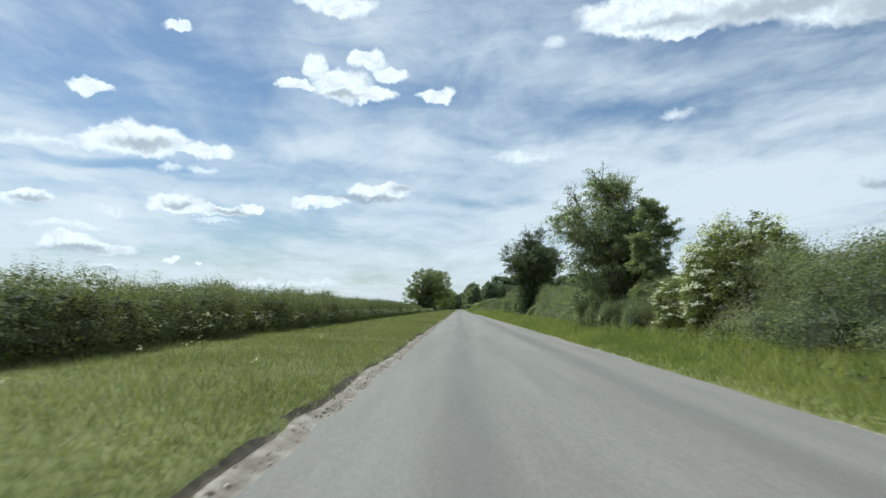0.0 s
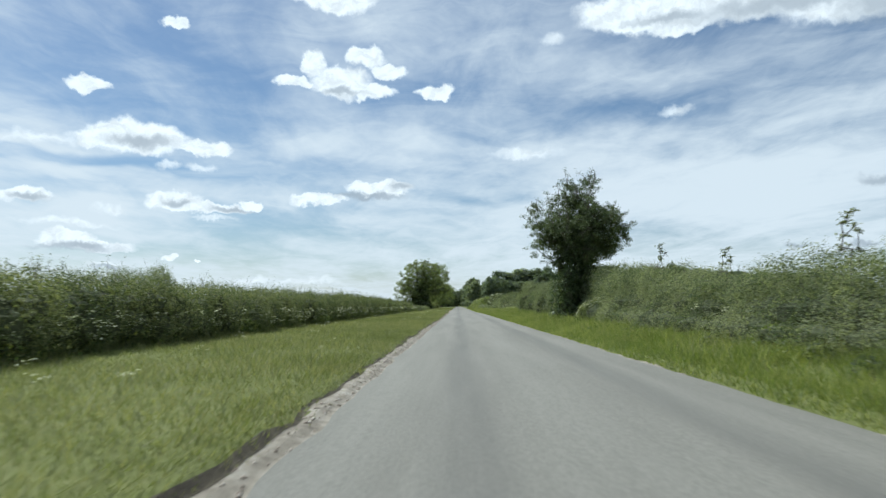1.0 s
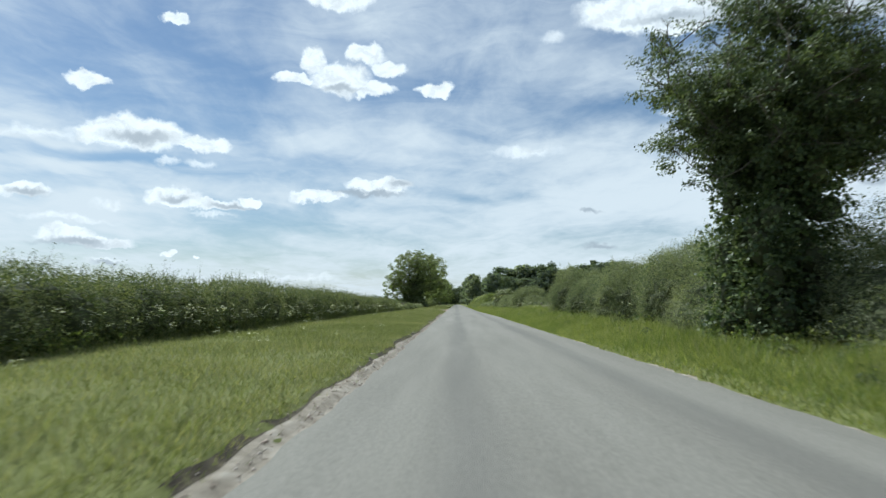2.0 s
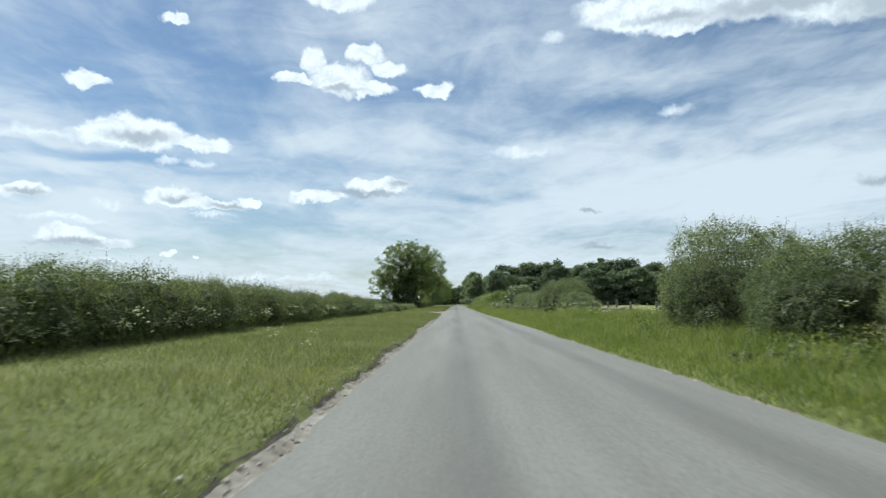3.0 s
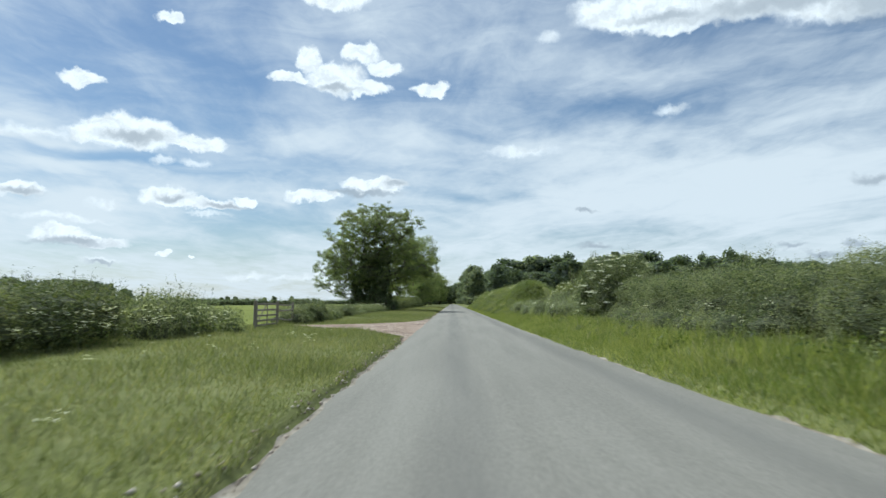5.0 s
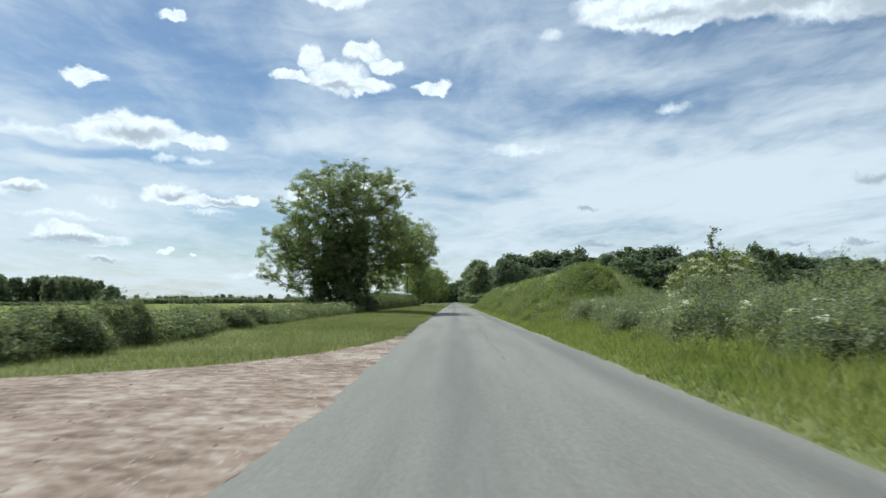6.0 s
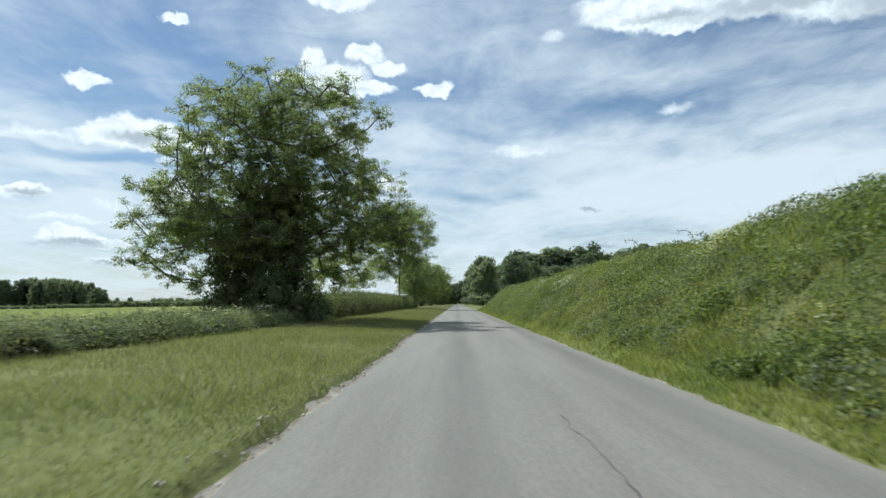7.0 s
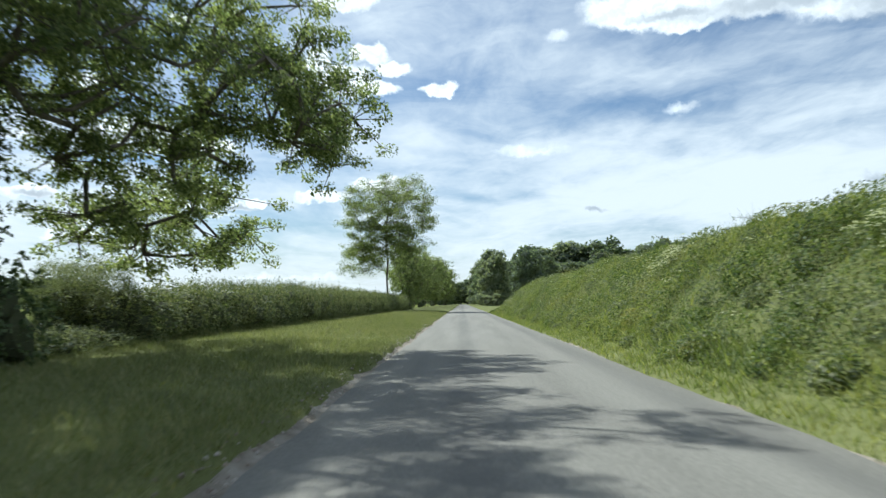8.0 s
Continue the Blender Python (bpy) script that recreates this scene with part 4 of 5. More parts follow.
# the great ash on the left, its foot wrapped in ivy
rng = np.random.default_rng(21)
ash_clumps = np.concatenate([
    crown(205, (-0.3, 0, 8.4), (6.8, 6.0, 5.2), rng, 0.16, lambda p: p[2] > 3.6 and p[0] + 0.35 * p[2] < 8.4, 1.05),
    crown(78, (0.5, 0, 11.3), (5.6, 5.0, 2.7), rng, 0.4, None, 0.95),
    crown(52, (-4.1, -0.5, 4.3), (4.0, 5.0, 2.3), rng, 0.45, lambda p: p[2] > 1.8, 1.0),
    crown(34, (-5.0, 0, 6.4), (3.0, 4.6, 2.2), rng, 0.2, None, 0.95),
    crown(24, (3.4, 1.5, 6.6), (2.8, 4.6, 2.4), rng, 0.5, lambda p: p[2] > 3.4, 1.0),
    crown(30, (6.2, 5.6, 6.1), (1.5, 3.2, 1.6), rng, 0.2, None, 0.8),
    crown(14, (4.7, 5.6, 8.5), (1.6, 2.6, 1.4), rng, 0.2, None, 0.8),
    crown(14, (3.7, 4.8, 4.9), (2.0, 2.6, 0.9), rng, 0.2, None, 0.8),
    crown(26, (2.6, 6.2, 3.3), (2.3, 3.6, 1.1), rng, 0.3, None, 0.9)])
ivy = ivy_lumps(120, (-0.2, 0), 3.2, 1.3, 7.2, 0.6, rng) + ivy_lumps(26, (-2.2, -0.6), 1.6, 0.8, 4.6, 0.55, rng) + ivy_lumps(22, (-1.6, 0.3), 0.6, 0.5, 9.4, 0.5, rng) + ivy_lumps(22, (1.3, -0.2), 0.7, 0.5, 8.8, 0.5, rng)
ash = tree("ash_tree", "tall spreading ash tree with ivy-clad trunk in the hedge", "", ash_clumps, [(0, 0, 0), (0.05, 0, 1.2), (0, 0.1, 2.4), (-0.1, 0.1, 3.6), (0, 0, 5.0), (0.1, 0, 6.5)], 265000, 0.116, 1.0, ASH_LEAF, 22, 0.030, ivy, fan=7, ivy_leaves=60000, tight=0.165, slim=0.46)
plant(ash, -10.3, 223.3, 0, (1, 1, 1), False)

# two old thorns in the hedge on the right
c = np.concatenate([crown(64, (0, 0, 4.95), (2.0, 2.2, 1.8), rng, 0.05, None, 0.5), crown(10, (-1.75, 0, 4.9), (0.8, 1.2, 0.9), rng, 0.3, None, 0.4),
                    crown(24, (1.35, 0, 3.3), (0.75, 1.5, 2.2), rng, 0.4, None, 0.45), crown(30, (-0.2, 0, 2.6), (1.7, 1.8, 1.6), rng, 0.4, None, 0.5), crown(26, (0.2, 0, 3.7), (1.8, 1.9, 1.1), rng, 0.4, None, 0.5),
                    crown(16, (1.7, 0, 1.9), (0.8, 1.1, 1.0), rng, 0.3), crown(26, (0.1, 0, 1.2), (2.0, 1.7, 0.9), rng, 0.4, None, 0.5), crown(10, (0.3, 0, 6.4), (1.1, 1.2, 0.7), rng, 0.2)])
grown = tree("hawthorn_tree", "grey-green hawthorn tree with bare twigs at its top", "thorn trees", c, [(0, 0, 0), (0.1, 0, 0.9), (0, 0.1, 1.8), (-0.1, 0, 2.8), (0, 0, 3.8)], 98000, 0.085, 0.58, GREY_LEAF, 31, 0.012,
             ivy_lumps(30, (0.3, 0), 1.0, 0.7, 3.4, 0.40, rng), 0.5, 110, ivy_leaves=7000)
plant(grown, 6.95, 31.2, 0, (1.0, 0.92, 1.0), False)
c = np.concatenate([crown(26, (0, 0, 3.3), (0.75, 0.9, 2.6), rng, 0.15, None, 0.4), crown(7, (0.25, 0, 5.6), (0.6, 0.6, 0.6), rng, 0.2), crown(5, (0.9, 0, 4.4), (0.35, 0.5, 0.6), rng, 0.2), crown(12, (0, 0, 1.2), (1.1, 1.2, 0.8), rng, 0.3)])
elm = tree("elm_tree", "young elm tree clothed in dark leaves from the ground", "", c, [(0, 0, 0), (0.05, 0, 1.2), (0, 0.05, 2.6), (0.1, 0, 4.2)], 46000, 0.085, 0.5, GREY_LEAF, 33, 0.011, None, 0.5)
plant(elm, 7.62, 27.6, 0, (0.86, 0.8, 0.89), False)
c = np.concatenate([crown(98, (0, 0, 5.8), (2.8, 2.7, 1.95), rng, 0.35, None, 0.6), crown(34, (0.2, 0, 4.8), (2.3, 2.3, 1.1), rng, 0.4, None, 0.5), crown(12, (0.1, 0, 7.9), (1.2, 1.2, 0.9), rng, 0.3), crown(14, (2.1, 0, 5.0), (1.2, 1.4, 1.3), rng, 0.3), crown(8, (-1.6, 0, 4.6), (1.0, 1.2, 1.2), rng, 0.3)])
swept = tree("hawthorn_tree", "dark windswept hawthorn tree on an ivy-thick stem", "thorn trees", c, [(0, 0, 0), (0, 0.1, 1.2), (0.1, 0, 2.3), (0, 0, 3.4), (0.1, 0, 4.4)], 88000, 0.088, 0.60, DARK_LEAF, 32, 0.012,
             ivy_lumps(84, (0, 0), 1.15, 1.2, 6.2, 0.5, rng), 0.5, 90, ivy_leaves=26000)
plant(swept, 7.3, 68.4, 0, (1, 1, 1), False)

# airy ash trees further on along the left hedge
c = np.concatenate([crown(120, (0, 0, 11.6), (5.0, 5.0, 6.0), rng, 0.25, None, 1.0), crown(18, (-3.4, 0, 6.4), (3.4, 3, 1.8), rng, 0.4)])
airy = tree("ash_tree", "slender airy ash tree standing in the hedge", "ash trees along the hedge", c, [(0, 0, 0), (0.1, 0, 2), (0, 0.1, 4), (0.1, 0, 6), (0, 0, 8), (0, 0, 11), (0.2, 0, 14)], 66000, 0.155, 1.05, ASH_LEAF, 41, 0.024, None, 0.9, fan=12, tight=0.25)
plant(airy, -9.7, 300, 0, (1.2, 1.2, 1.05), False)
c = crown(70, (0, 0, 6.0), (4.4, 5.2, 4.6), rng, 0.35, lambda p: p[2] > 1.5, 1.0)
full = tree("field_maple", "leafy field maple standing in the hedge", "trees along the hedge", c, [(0, 0, 0), (0, 0, 2), (0.1, 0, 4), (0, 0, 6)], 14000, 0.27, 1.2, ASH_LEAF, 42, 0.022, ivy_lumps(10, (0, 0), 1.2, 1.6, 6.5, 0.7, rng), 0.9, ivy_leaves=2400)
plant(full, -8.8, 322, 0, (0.75, 0.75, 1.12), False)
for x, y, s in [(-9.0, 341, 1.05), (-8.0, 362, 1.15), (-8.6, 385, 1.2), (-8.2, 410, 1.25), (-9, 440, 1.3), (-7, 475, 1.35)]:
    plant(full, x, y, rnd.uniform(0, 360), (s, s, s))

# ---- woods ----
def wood_tree(seed, conifer=False):
    rng = np.random.default_rng(seed)
    ob = thing("woodland_tree", "dark conifer at the edge of the wood" if conifer else "broad-leaved tree in the distant wood", "tree", "woodland trees")
    if conifer:
        blobs = [(0, 0, 14, 2.6, 2.6, 2.0), (0.4, 0, 17, 2.4, 2.2, 1.7), (-0.8, 0.3, 19.4, 2.0, 2.0, 1.2), (0.9, 0, 21.4, 1.6, 1.5, 1.0)]
    else:
        blobs = [(0, 0, 8.5, 4.4, 4.4, 6.8)]
        for q in range(26):
            t, e = 2.4 * q + rng.normal() * 0.2, (q + 0.5) / 26
            ring = math.sqrt(max(0.0, 1 - max(0.0, e * 1.22 - 0.28) ** 2))
            blobs.append((4.1 * ring * math.cos(t), 4.1 * ring * math.sin(t), 1.0 + 14.8 * e, rng.uniform(1.5, 2.3), rng.uniform(1.5, 2.3), rng.uniform(1.2, 1.8)))
    p, out = on_blobs(blobs, 4600, rng, 0.2, rough=0.55, waves=0.32)
    mesh_object("trunk", tubes("trunk", [(0, 0, -0.5), (0, 0, 4)], [(0, 0, 4), (0.2, 0, 12)], [0.42, 0.33], [0.33, 0.12], 7), BARK, ob)
    mesh_object("crown_core", core_mesh("crown_core", blobs, 0.74, rng, 1), WOOD_LEAF, ob, "shaded inside of the crown")
    mesh_object("crown", leaf_mesh("crown", p, 0.66, rng, out, 0.9, 0.8, small=True), WOOD_LEAF, ob)
    return ob


woods = [wood_tree(200 + s) for s in range(4)]
fir = wood_tree(210, True)
used = set()


def stand(x, y, s, kind=None, broad=1.0):
    ob = kind or woods[rnd.randrange(4)]
    plant(ob, x, y, rnd.uniform(0, 360), (s * broad * rnd.uniform(0.9, 1.15), s * broad * rnd.uniform(0.9, 1.15), s), ob in used, 0.2)
    used.add(ob)


for n in range(22):                                      # beside the road where it enters the wood
    stand(8.0 + rnd.uniform(0, 4) + (n % 3) * 8, 402 + n * 11 + rnd.uniform(-3, 3), rnd.uniform(0.92, 1.05))
for n in range(12):
    stand(-9.0 - rnd.uniform(0, 3), 500 + n * 20, rnd.uniform(0.8, 1.0))
for n in range(26):                                      # the wood's edge behind the right-hand field
    f = n / 25
    stand(30 + 300 * f ** 1.1 + rnd.uniform(-4, 4), 470 + 110 * f - 40 * math.sin(f * 3.1) + rnd.uniform(-8, 8), rnd.uniform(0.75, 1.35), None, rnd.uniform(1.1, 1.6))
    stand(30 + 310 * f ** 1.1 + rnd.uniform(-4, 4), 484 + 110 * f - 40 * math.sin(f * 3.1) + rnd.uniform(-5, 12), rnd.uniform(0.93, 1.07) * float(np.interp(f, (0, 0.2, 0.33, 0.5, 0.7, 1), (1.45, 1.54, 1.62, 1.55, 1.42, 1.32))), None, rnd.uniform(1.1, 1.5))
for n in range(18):
    f = (n + 0.5) / 18
    stand(40 + 300 * f ** 1.1, 500 + 110 * f - 40 * math.sin(f * 3.1), rnd.uniform(1.35, 1.5), None, rnd.uniform(1.3, 1.6))
stand(98, 545, 1.42, fir)
for x, y, h in [(21, 480, 1.22), (10.5, 470, 1.15), (52, 500, 1.5)]:
    plant(woods[1], x, y, 40, (0.42, 0.42, h), True, 0.2)
for n in range(7):                                       # where the road bends away into the trees
    stand(-14 + n * 4.5, 640 + rnd.uniform(-4, 8), rnd.uniform(0.8, 1.0))
for n in range(20):                                      # clump beyond the left-hand field
    f = n / 19
    if not 0.42 < f < 0.50:
        stand(-540 + 150 * f + rnd.uniform(-3, 3), 880 + rnd.uniform(-12, 12), rnd.uniform(1.7, 2.1) - 0.2 * f)
for n in range(16):
    f = n / 15
    if not 0.40 < f < 0.52:
        stand(-537 + 148 * f, 900 + rnd.uniform(-6, 6), rnd.uniform(1.6, 2.0) - 0.2 * f)
stand(-284, 722, 0.98, None, 1.45)
stand(-254, 722, 0.30)
far = hedge_section("dark field hedge far across the crop", "field hedges", 40, 3.0, 2.6, 3600, 0.45, WOOD_LEAF, 220, 0, 2.5, pitch=2.2)
for n in range(14):
    plant(far, -560 + n * 40, 548 + 3 * math.sin(n), 270, (1, 1, rnd.uniform(0.8, 1.2)), n > 0)
for n in range(22):
    plant(far, -760 + n * 36, 1010 + 30 * math.sin(n * 0.7), 270 + rnd.uniform(-8, 8), (2.0, 1, rnd.uniform(1.6, 4.2)))
for n in range(26):
    stand(-640 + rnd.uniform(0, 620), 1030 + rnd.uniform(-60, 60), rnd.uniform(0.5, 0.8))
under = hedge_section("shaded undergrowth along the wood's edge", "wood undergrowth", 14, 4.0, 4.2, 2000, 0.45, WOOD_LEAF, 221, 0, 2.5, pitch=1.8)
for n in range(28):
    f = n / 27
    plant(under, 22 + 310 * f ** 1.1, 463 + 110 * f - 40 * math.sin(f * 3.1), 68 + 30 * f, (1, 1, rnd.uniform(0.8, 1.3)), n > 0)
for n in range(8):
    plant(under, 8 + 1.5 * (n % 2), 398 + n * 13, 0, (1, 1, rnd.uniform(0.7, 1.0)))

# ---- fences, gate and timber ----
def post_mesh(name, height, thick, rng, round_=True):
    bm = bmesh.new()
    bmesh.ops.create_cone(bm, cap_ends=True, segments=9 if round_ else 4, radius1=thick, radius2=thick * 0.93, depth=height)
    for v in bm.verts:
        v.co.z += height / 2
        v.co += Vector((rng.uniform(-1, 1), rng.uniform(-1, 1), rng.uniform(-1, 1))) * thick * 0.10
    top = [e for e in bm.edges if all(v.co.z > height * 0.9 for v in e.verts)]
    bmesh.ops.bevel(bm, geom=top, offset=thick * 0.18, segments=1, affect="EDGES")
    return bm


def beam(length, w, h, rng, bow=0.0):
    """A rough-sawn board along y, from the origin, with worn edges."""
    bm = bmesh.new()
    bmesh.ops.create_cube(bm, size=1)
    cuts = [e for e in bm.edges if abs(e.verts[0].co.y - e.verts[1].co.y) > 0.5]
    bmesh.ops.subdivide_edges(bm, edges=cuts, cuts=5)
    for v in bm.verts:
        f = v.co.y + 0.5
        v.co = Vector((v.co.x * w + rng.uniform(-1, 1) * 0.004, f * length, v.co.z * h + rng.uniform(-1, 1) * 0.005 - bow * math.sin(f * math.pi)))
    bmesh.ops.bevel(bm, geom=[e for e in bm.edges if e.calc_face_angle(0) > 1.2], offset=0.008, segments=1, affect="EDGES")
    return bm


pr = random.Random(8)
post_at = [(8.75, 105.1, 1.1, 6), (8.8, 109.8, 1.12, 3), (8.7, 114.0, 1.12, -3), (8.75, 117.0, 1.25, 1), (8.8, 119.7, 1.12, 4), (8.7, 123.2, 1.12, -2)]
for x, y, h, tilt in post_at:
    p = thing("fence_post", "weathered round timber fence post in long grass", "fence post", "field fence posts")
    p.matrix_basis = pose(x, y, float(land(x, y)) - 0.1, pr.uniform(-3, 3), tilt, pr.uniform(0, 90))
    part("post", post_mesh("post", h, 0.065, pr), TIMBER, p)
line = thing("wire_fence", "slack rusty wire strung along the fence posts", "wire")
for z in (0.42, 0.72):
    pts = []
    for (x0, y0, _, _), (x1, y1, _, _) in zip(post_at[:-1], post_at[1:]):
        for q in range(6):
            f = q / 6
            pts.append((x0 + (x1 - x0) * f - 0.07, y0 + (y1 - y0) * f, float(land(x0, y0)) + z - 0.05 * math.sin(f * math.pi)))
    pts = np.array(pts)
    mesh_object("strand", tubes("strand", pts[:-1], pts[1:], np.full(len(pts) - 1, 0.004), np.full(len(pts) - 1, 0.004), 4), WIRE, line)

for x, y, h in [(-9.0, 163.6, 1.4), (-9.0, 167.5, 1.38), (-9.1, 171.3, 1.3)]:
    p = thing("gate_post", "stout weathered gate post of grey timber", "post", "gate posts")
    p.matrix_basis = pose(x, y, float(land(x, y)) - 0.1, pr.uniform(-2, 2), pr.uniform(-2, 2), pr.uniform(0, 20))
    part("post", post_mesh("post", h, 0.075, pr), TIMBER, p)
gate = thing("field_gate", "closed five-barred field gate of grey timber", "gate")
gate.matrix_basis = pose(-9.0, 163.75, float(land(-9, 165)) + 0.10)
for z in (0.05, 0.27, 0.50, 0.76, 1.04):
    r = part("rail", beam(3.6, 0.03, 0.085, pr), TIMBER, gate)
    r.location = (0, 0, z)
for y in (0.05, 1.8, 3.55):
    up = part("upright", beam(1.12, 0.035, 0.09, pr), TIMBER, gate)
    up.matrix_basis = pose(0.035, y, 0.0, 90, 0, 0)
brace = part("brace", beam(2.0, 0.03, 0.08, pr), TIMBER, gate)
brace.matrix_basis = pose(-0.035, 0.1, 0.05, 29, 0, 0)
rails = thing("rail_fence", "sagging post-and-rail fence of grey timber", "fence")
rails.matrix_basis = pose(-9.05, 167.55, float(land(-9, 169)))
for z, tilt, bow in ((1.14, -0.6, 0.06), (0.80, 0.4, 0.04), (0.42, -2.5, 0.05)):
    r = part("rail", beam(3.75, 0.035, 0.075, pr, bow), TIMBER, rails)
    r.matrix_basis = pose(0, 0, z, tilt, 0, 0)

for x, y, t, w, l, h in [(8.35, 106.2, 65, 0.20, 0.8, 0.05), (8.5, 106.5, 80, 0.24, 0.6, 0.05), (8.2, 106.7, 50, 0.16, 0.7, 0.05)]:
    p = thing("plank", "pale weathered plank dumped by the fence", "plank", "dumped planks")
    p.matrix_basis = pose(x, y, float(land(x, y)) + 0.24, pr.uniform(2, 8), pr.uniform(-8, 8), t)
    part("board", beam(l, w, h, pr), PALE_WOOD, p)
stub = thing("log", "short pale cut log in a heap by the fence", "log", "log heaps")
part("stem", post_mesh("stem", 0.32, 0.07, pr), PALE_WOOD, stub)
stub.matrix_basis = pose(8.2, 117.2, float(land(8.2, 117.2)) + 0.1, 90, 0, 80)
for hx, hy in [(8.25, 117.4), (8.2, 114.1)]:
    for q in range(19):
        row = q // 5
        m = pose(hx + pr.uniform(-0.3, 0.2), hy - 0.45 + (q % 5) * 0.2 + row * 0.1, float(land(hx, hy)) + 0.10 + row * 0.19, 90 + pr.uniform(-12, 12), 0, 80 + pr.uniform(-60, 60)) @ Matrix.Diagonal((1, 1, pr.uniform(0.8, 1.2), 1))
        copy_thing(stub, m)

# sapling by the fence
c = crown(16, (0.05, 0, 0.75), (0.32, 0.4, 0.62), rng, 0.1)
sap = tree("sapling", "young elm sapling growing by the fence posts", "", c, [(0, 0, 0), (0, 0, 0.4), (0.05, 0, 0.9)], 900, 0.10, 0.18, BUSH_LEAF, 51, 0.007, None, 0.25)
plant(sap, 8.4, 107.2, 0, (0.7, 0.7, 1.2), False)


n = 26000
y = rng.uniform(102, 127, n)
x = rng.uniform(7.0, 9.4, n)
tall = rng.uniform(0.35, 0.85, n) * (1 - 0.4 * smooth(112.8, 113.6, y) * (1 - smooth(118.2, 119, y)))
foot = np.stack([x, y, land(x, y) - 0.01], 1)
tagged(mesh_object("meadow_grass", blade_mesh("meadow_grass", foot, tall, rng, 0.0075, 0.3), LONG_GRASS), "tall uncut grass along the field fence", "grass", kind="stuff")

# thin young stems standing clear of the hedge
c = np.concatenate([crown(8, (0.05, 0, 2.75), (0.20, 0.22, 0.42), rng, 0.3), crown(3, (0, 0, 2.2), (0.24, 0.24, 0.3), rng, 0.3)])
whip = tree("sapling", "thin young ash stem standing above the hedge", "saplings in the hedge", c, [(0, 0, 0), (0.02, 0, 0.8), (0, 0.03, 1.6), (0.03, 0, 2.3)], 190, 0.085, 0.13, BUSH_LEAF, 52, 0.008, None, 0.25)
for n, (x, y, h) in enumerate([(8.0, 18.3, 1.12), (8.0, 40.5, 0.92), (8.1, 54.0, 1.08), (8.2, 47.5, 0.86), (8.6, 181.4, 1.08), (8.75, 182.4, 0.98)]):
    plant(whip, x, y, rnd.uniform(0, 360), (1, 1, h), n > 0)


def arching_spray(seed):
    """A bramble cane that rises and bends over, set with leaves."""
    rng = np.random.default_rng(seed)
    ob = thing("bramble_cane", "arching bramble cane on top of the bank", "bramble", "bramble canes")
    f = np.linspace(0, 1, 9)
    pts = np.stack([-0.55 * f ** 2 + rng.normal(size=9) * 0.02, 0.35 * f ** 1.5, 0.95 * f - 0.45 * f ** 3], 1)
    mesh_object("cane", tubes("cane", pts[:-1], pts[1:], np.linspace(0.010, 0.005, 8), np.linspace(0.009, 0.004, 8), 5), BARK, ob, "thin thorny cane")
    at = pts[rng.integers(2, 9, 44)] + rng.normal(size=(44, 3)) * 0.035
    mesh_object("foliage", leaf_mesh("foliage", at, 0.06, rng), BUSH_LEAF, ob)
    return ob


cane = arching_spray(71)
for n in range(24):
    y = 196 + n * 2.4 + rnd.uniform(-1.5, 1.5)
    sc = rnd.uniform(0.75, 1.2)
    plant(cane, float(edge_right(y)) + rnd.uniform(3.2, 4.2), y, rnd.uniform(-70, 70), (sc, sc, sc), n > 0, 0.05)


for x, y, sc in [(7.2, 212.0, 1.3), (7.15, 213.1, 1.0), (7.2, 204.8, 0.95), (7.1, 219.6, 1.35), (7.15, 218.5, 1.1), (7.1, 216.4, 0.8), (7.3, 206.2, 1.1)]:
    plant(cane, x, y, rnd.uniform(-60, 60), (sc * 0.7, sc * 0.7, sc * 1.25), True, 0.05)


# ---- grass and verge flowers ----
def tufts(x, y, height, rng, name, mat, label, width=0.009, bend=0.35):
    foot = np.stack([x, y, land(x, y) - 0.01], 1)
    return tagged(mesh_object(name, blade_mesh(name, foot, height, rng, width, bend), mat), label, "grass", kind="stuff")


def patchy(x, y, a, b):
    """Slow waves from 0 to 1 over the ground, for thick and thin growth."""
    return 0.5 + 0.25 * np.sin(x * a + 1.3 * np.sin(y * b)) + 0.25 * np.sin(y * b * 1.7 + 1.1 * np.sin(x * a * 0.6))


rng = np.random.default_rng(61)
n = 700000
y = rng.uniform(-6, 300, n)
d = 0.12 + 8.2 * rng.random(n) ** 1.35
x = edge_left(y) - d
d = np.where(rng.random(n) < 0.12, 0.10 + 0.9 * rng.random(n), d)
x = edge_left(y) - d
keep = ~((d < np.interp(y, dy, reach, 0, 0) - 0.35 * rng.random(n) ** 2) & (y > 154.5) & (y < 182.5)) & (rng.random(n) < 0.03 + 0.97 * smooth(-0.04, 0.10, d - verge_cut(y)))
x, y, d = x[keep], y[keep], d[keep]
tall = (0.07 + 0.11 * patchy(x, y, 1.1, 0.6) + 0.10 * smooth(6.0, 8.0, d)) * rng.uniform(0.55, 1.4, len(x)) * (0.55 + 0.45 * smooth(0.2, 1.2, d))
tufts(x, y, tall, rng, "verge_grass", GRASS, "rough green verge grass with yellowing stems", 0.0065, 0.55)
n = 380000
y = rng.uniform(-6, 200, n)
d = np.where(rng.random(n) < 0.3, 0.06 + 0.9 * rng.random(n), 0.08 + 4.6 * rng.random(n))
x = edge_right(y) + d
tall = (0.11 + 0.22 * smooth(0.1, 1.4, d) * (0.25 + 0.85 * patchy(x, y, 1.4, 0.8))) * rng.uniform(0.5, 1.35, n)
tufts(x, y, tall, rng, "tall_grass", LONG_GRASS, "long lush roadside grass going to seed", 0.0072, 0.55)
n = 110000
y = rng.uniform(186, 296, n)
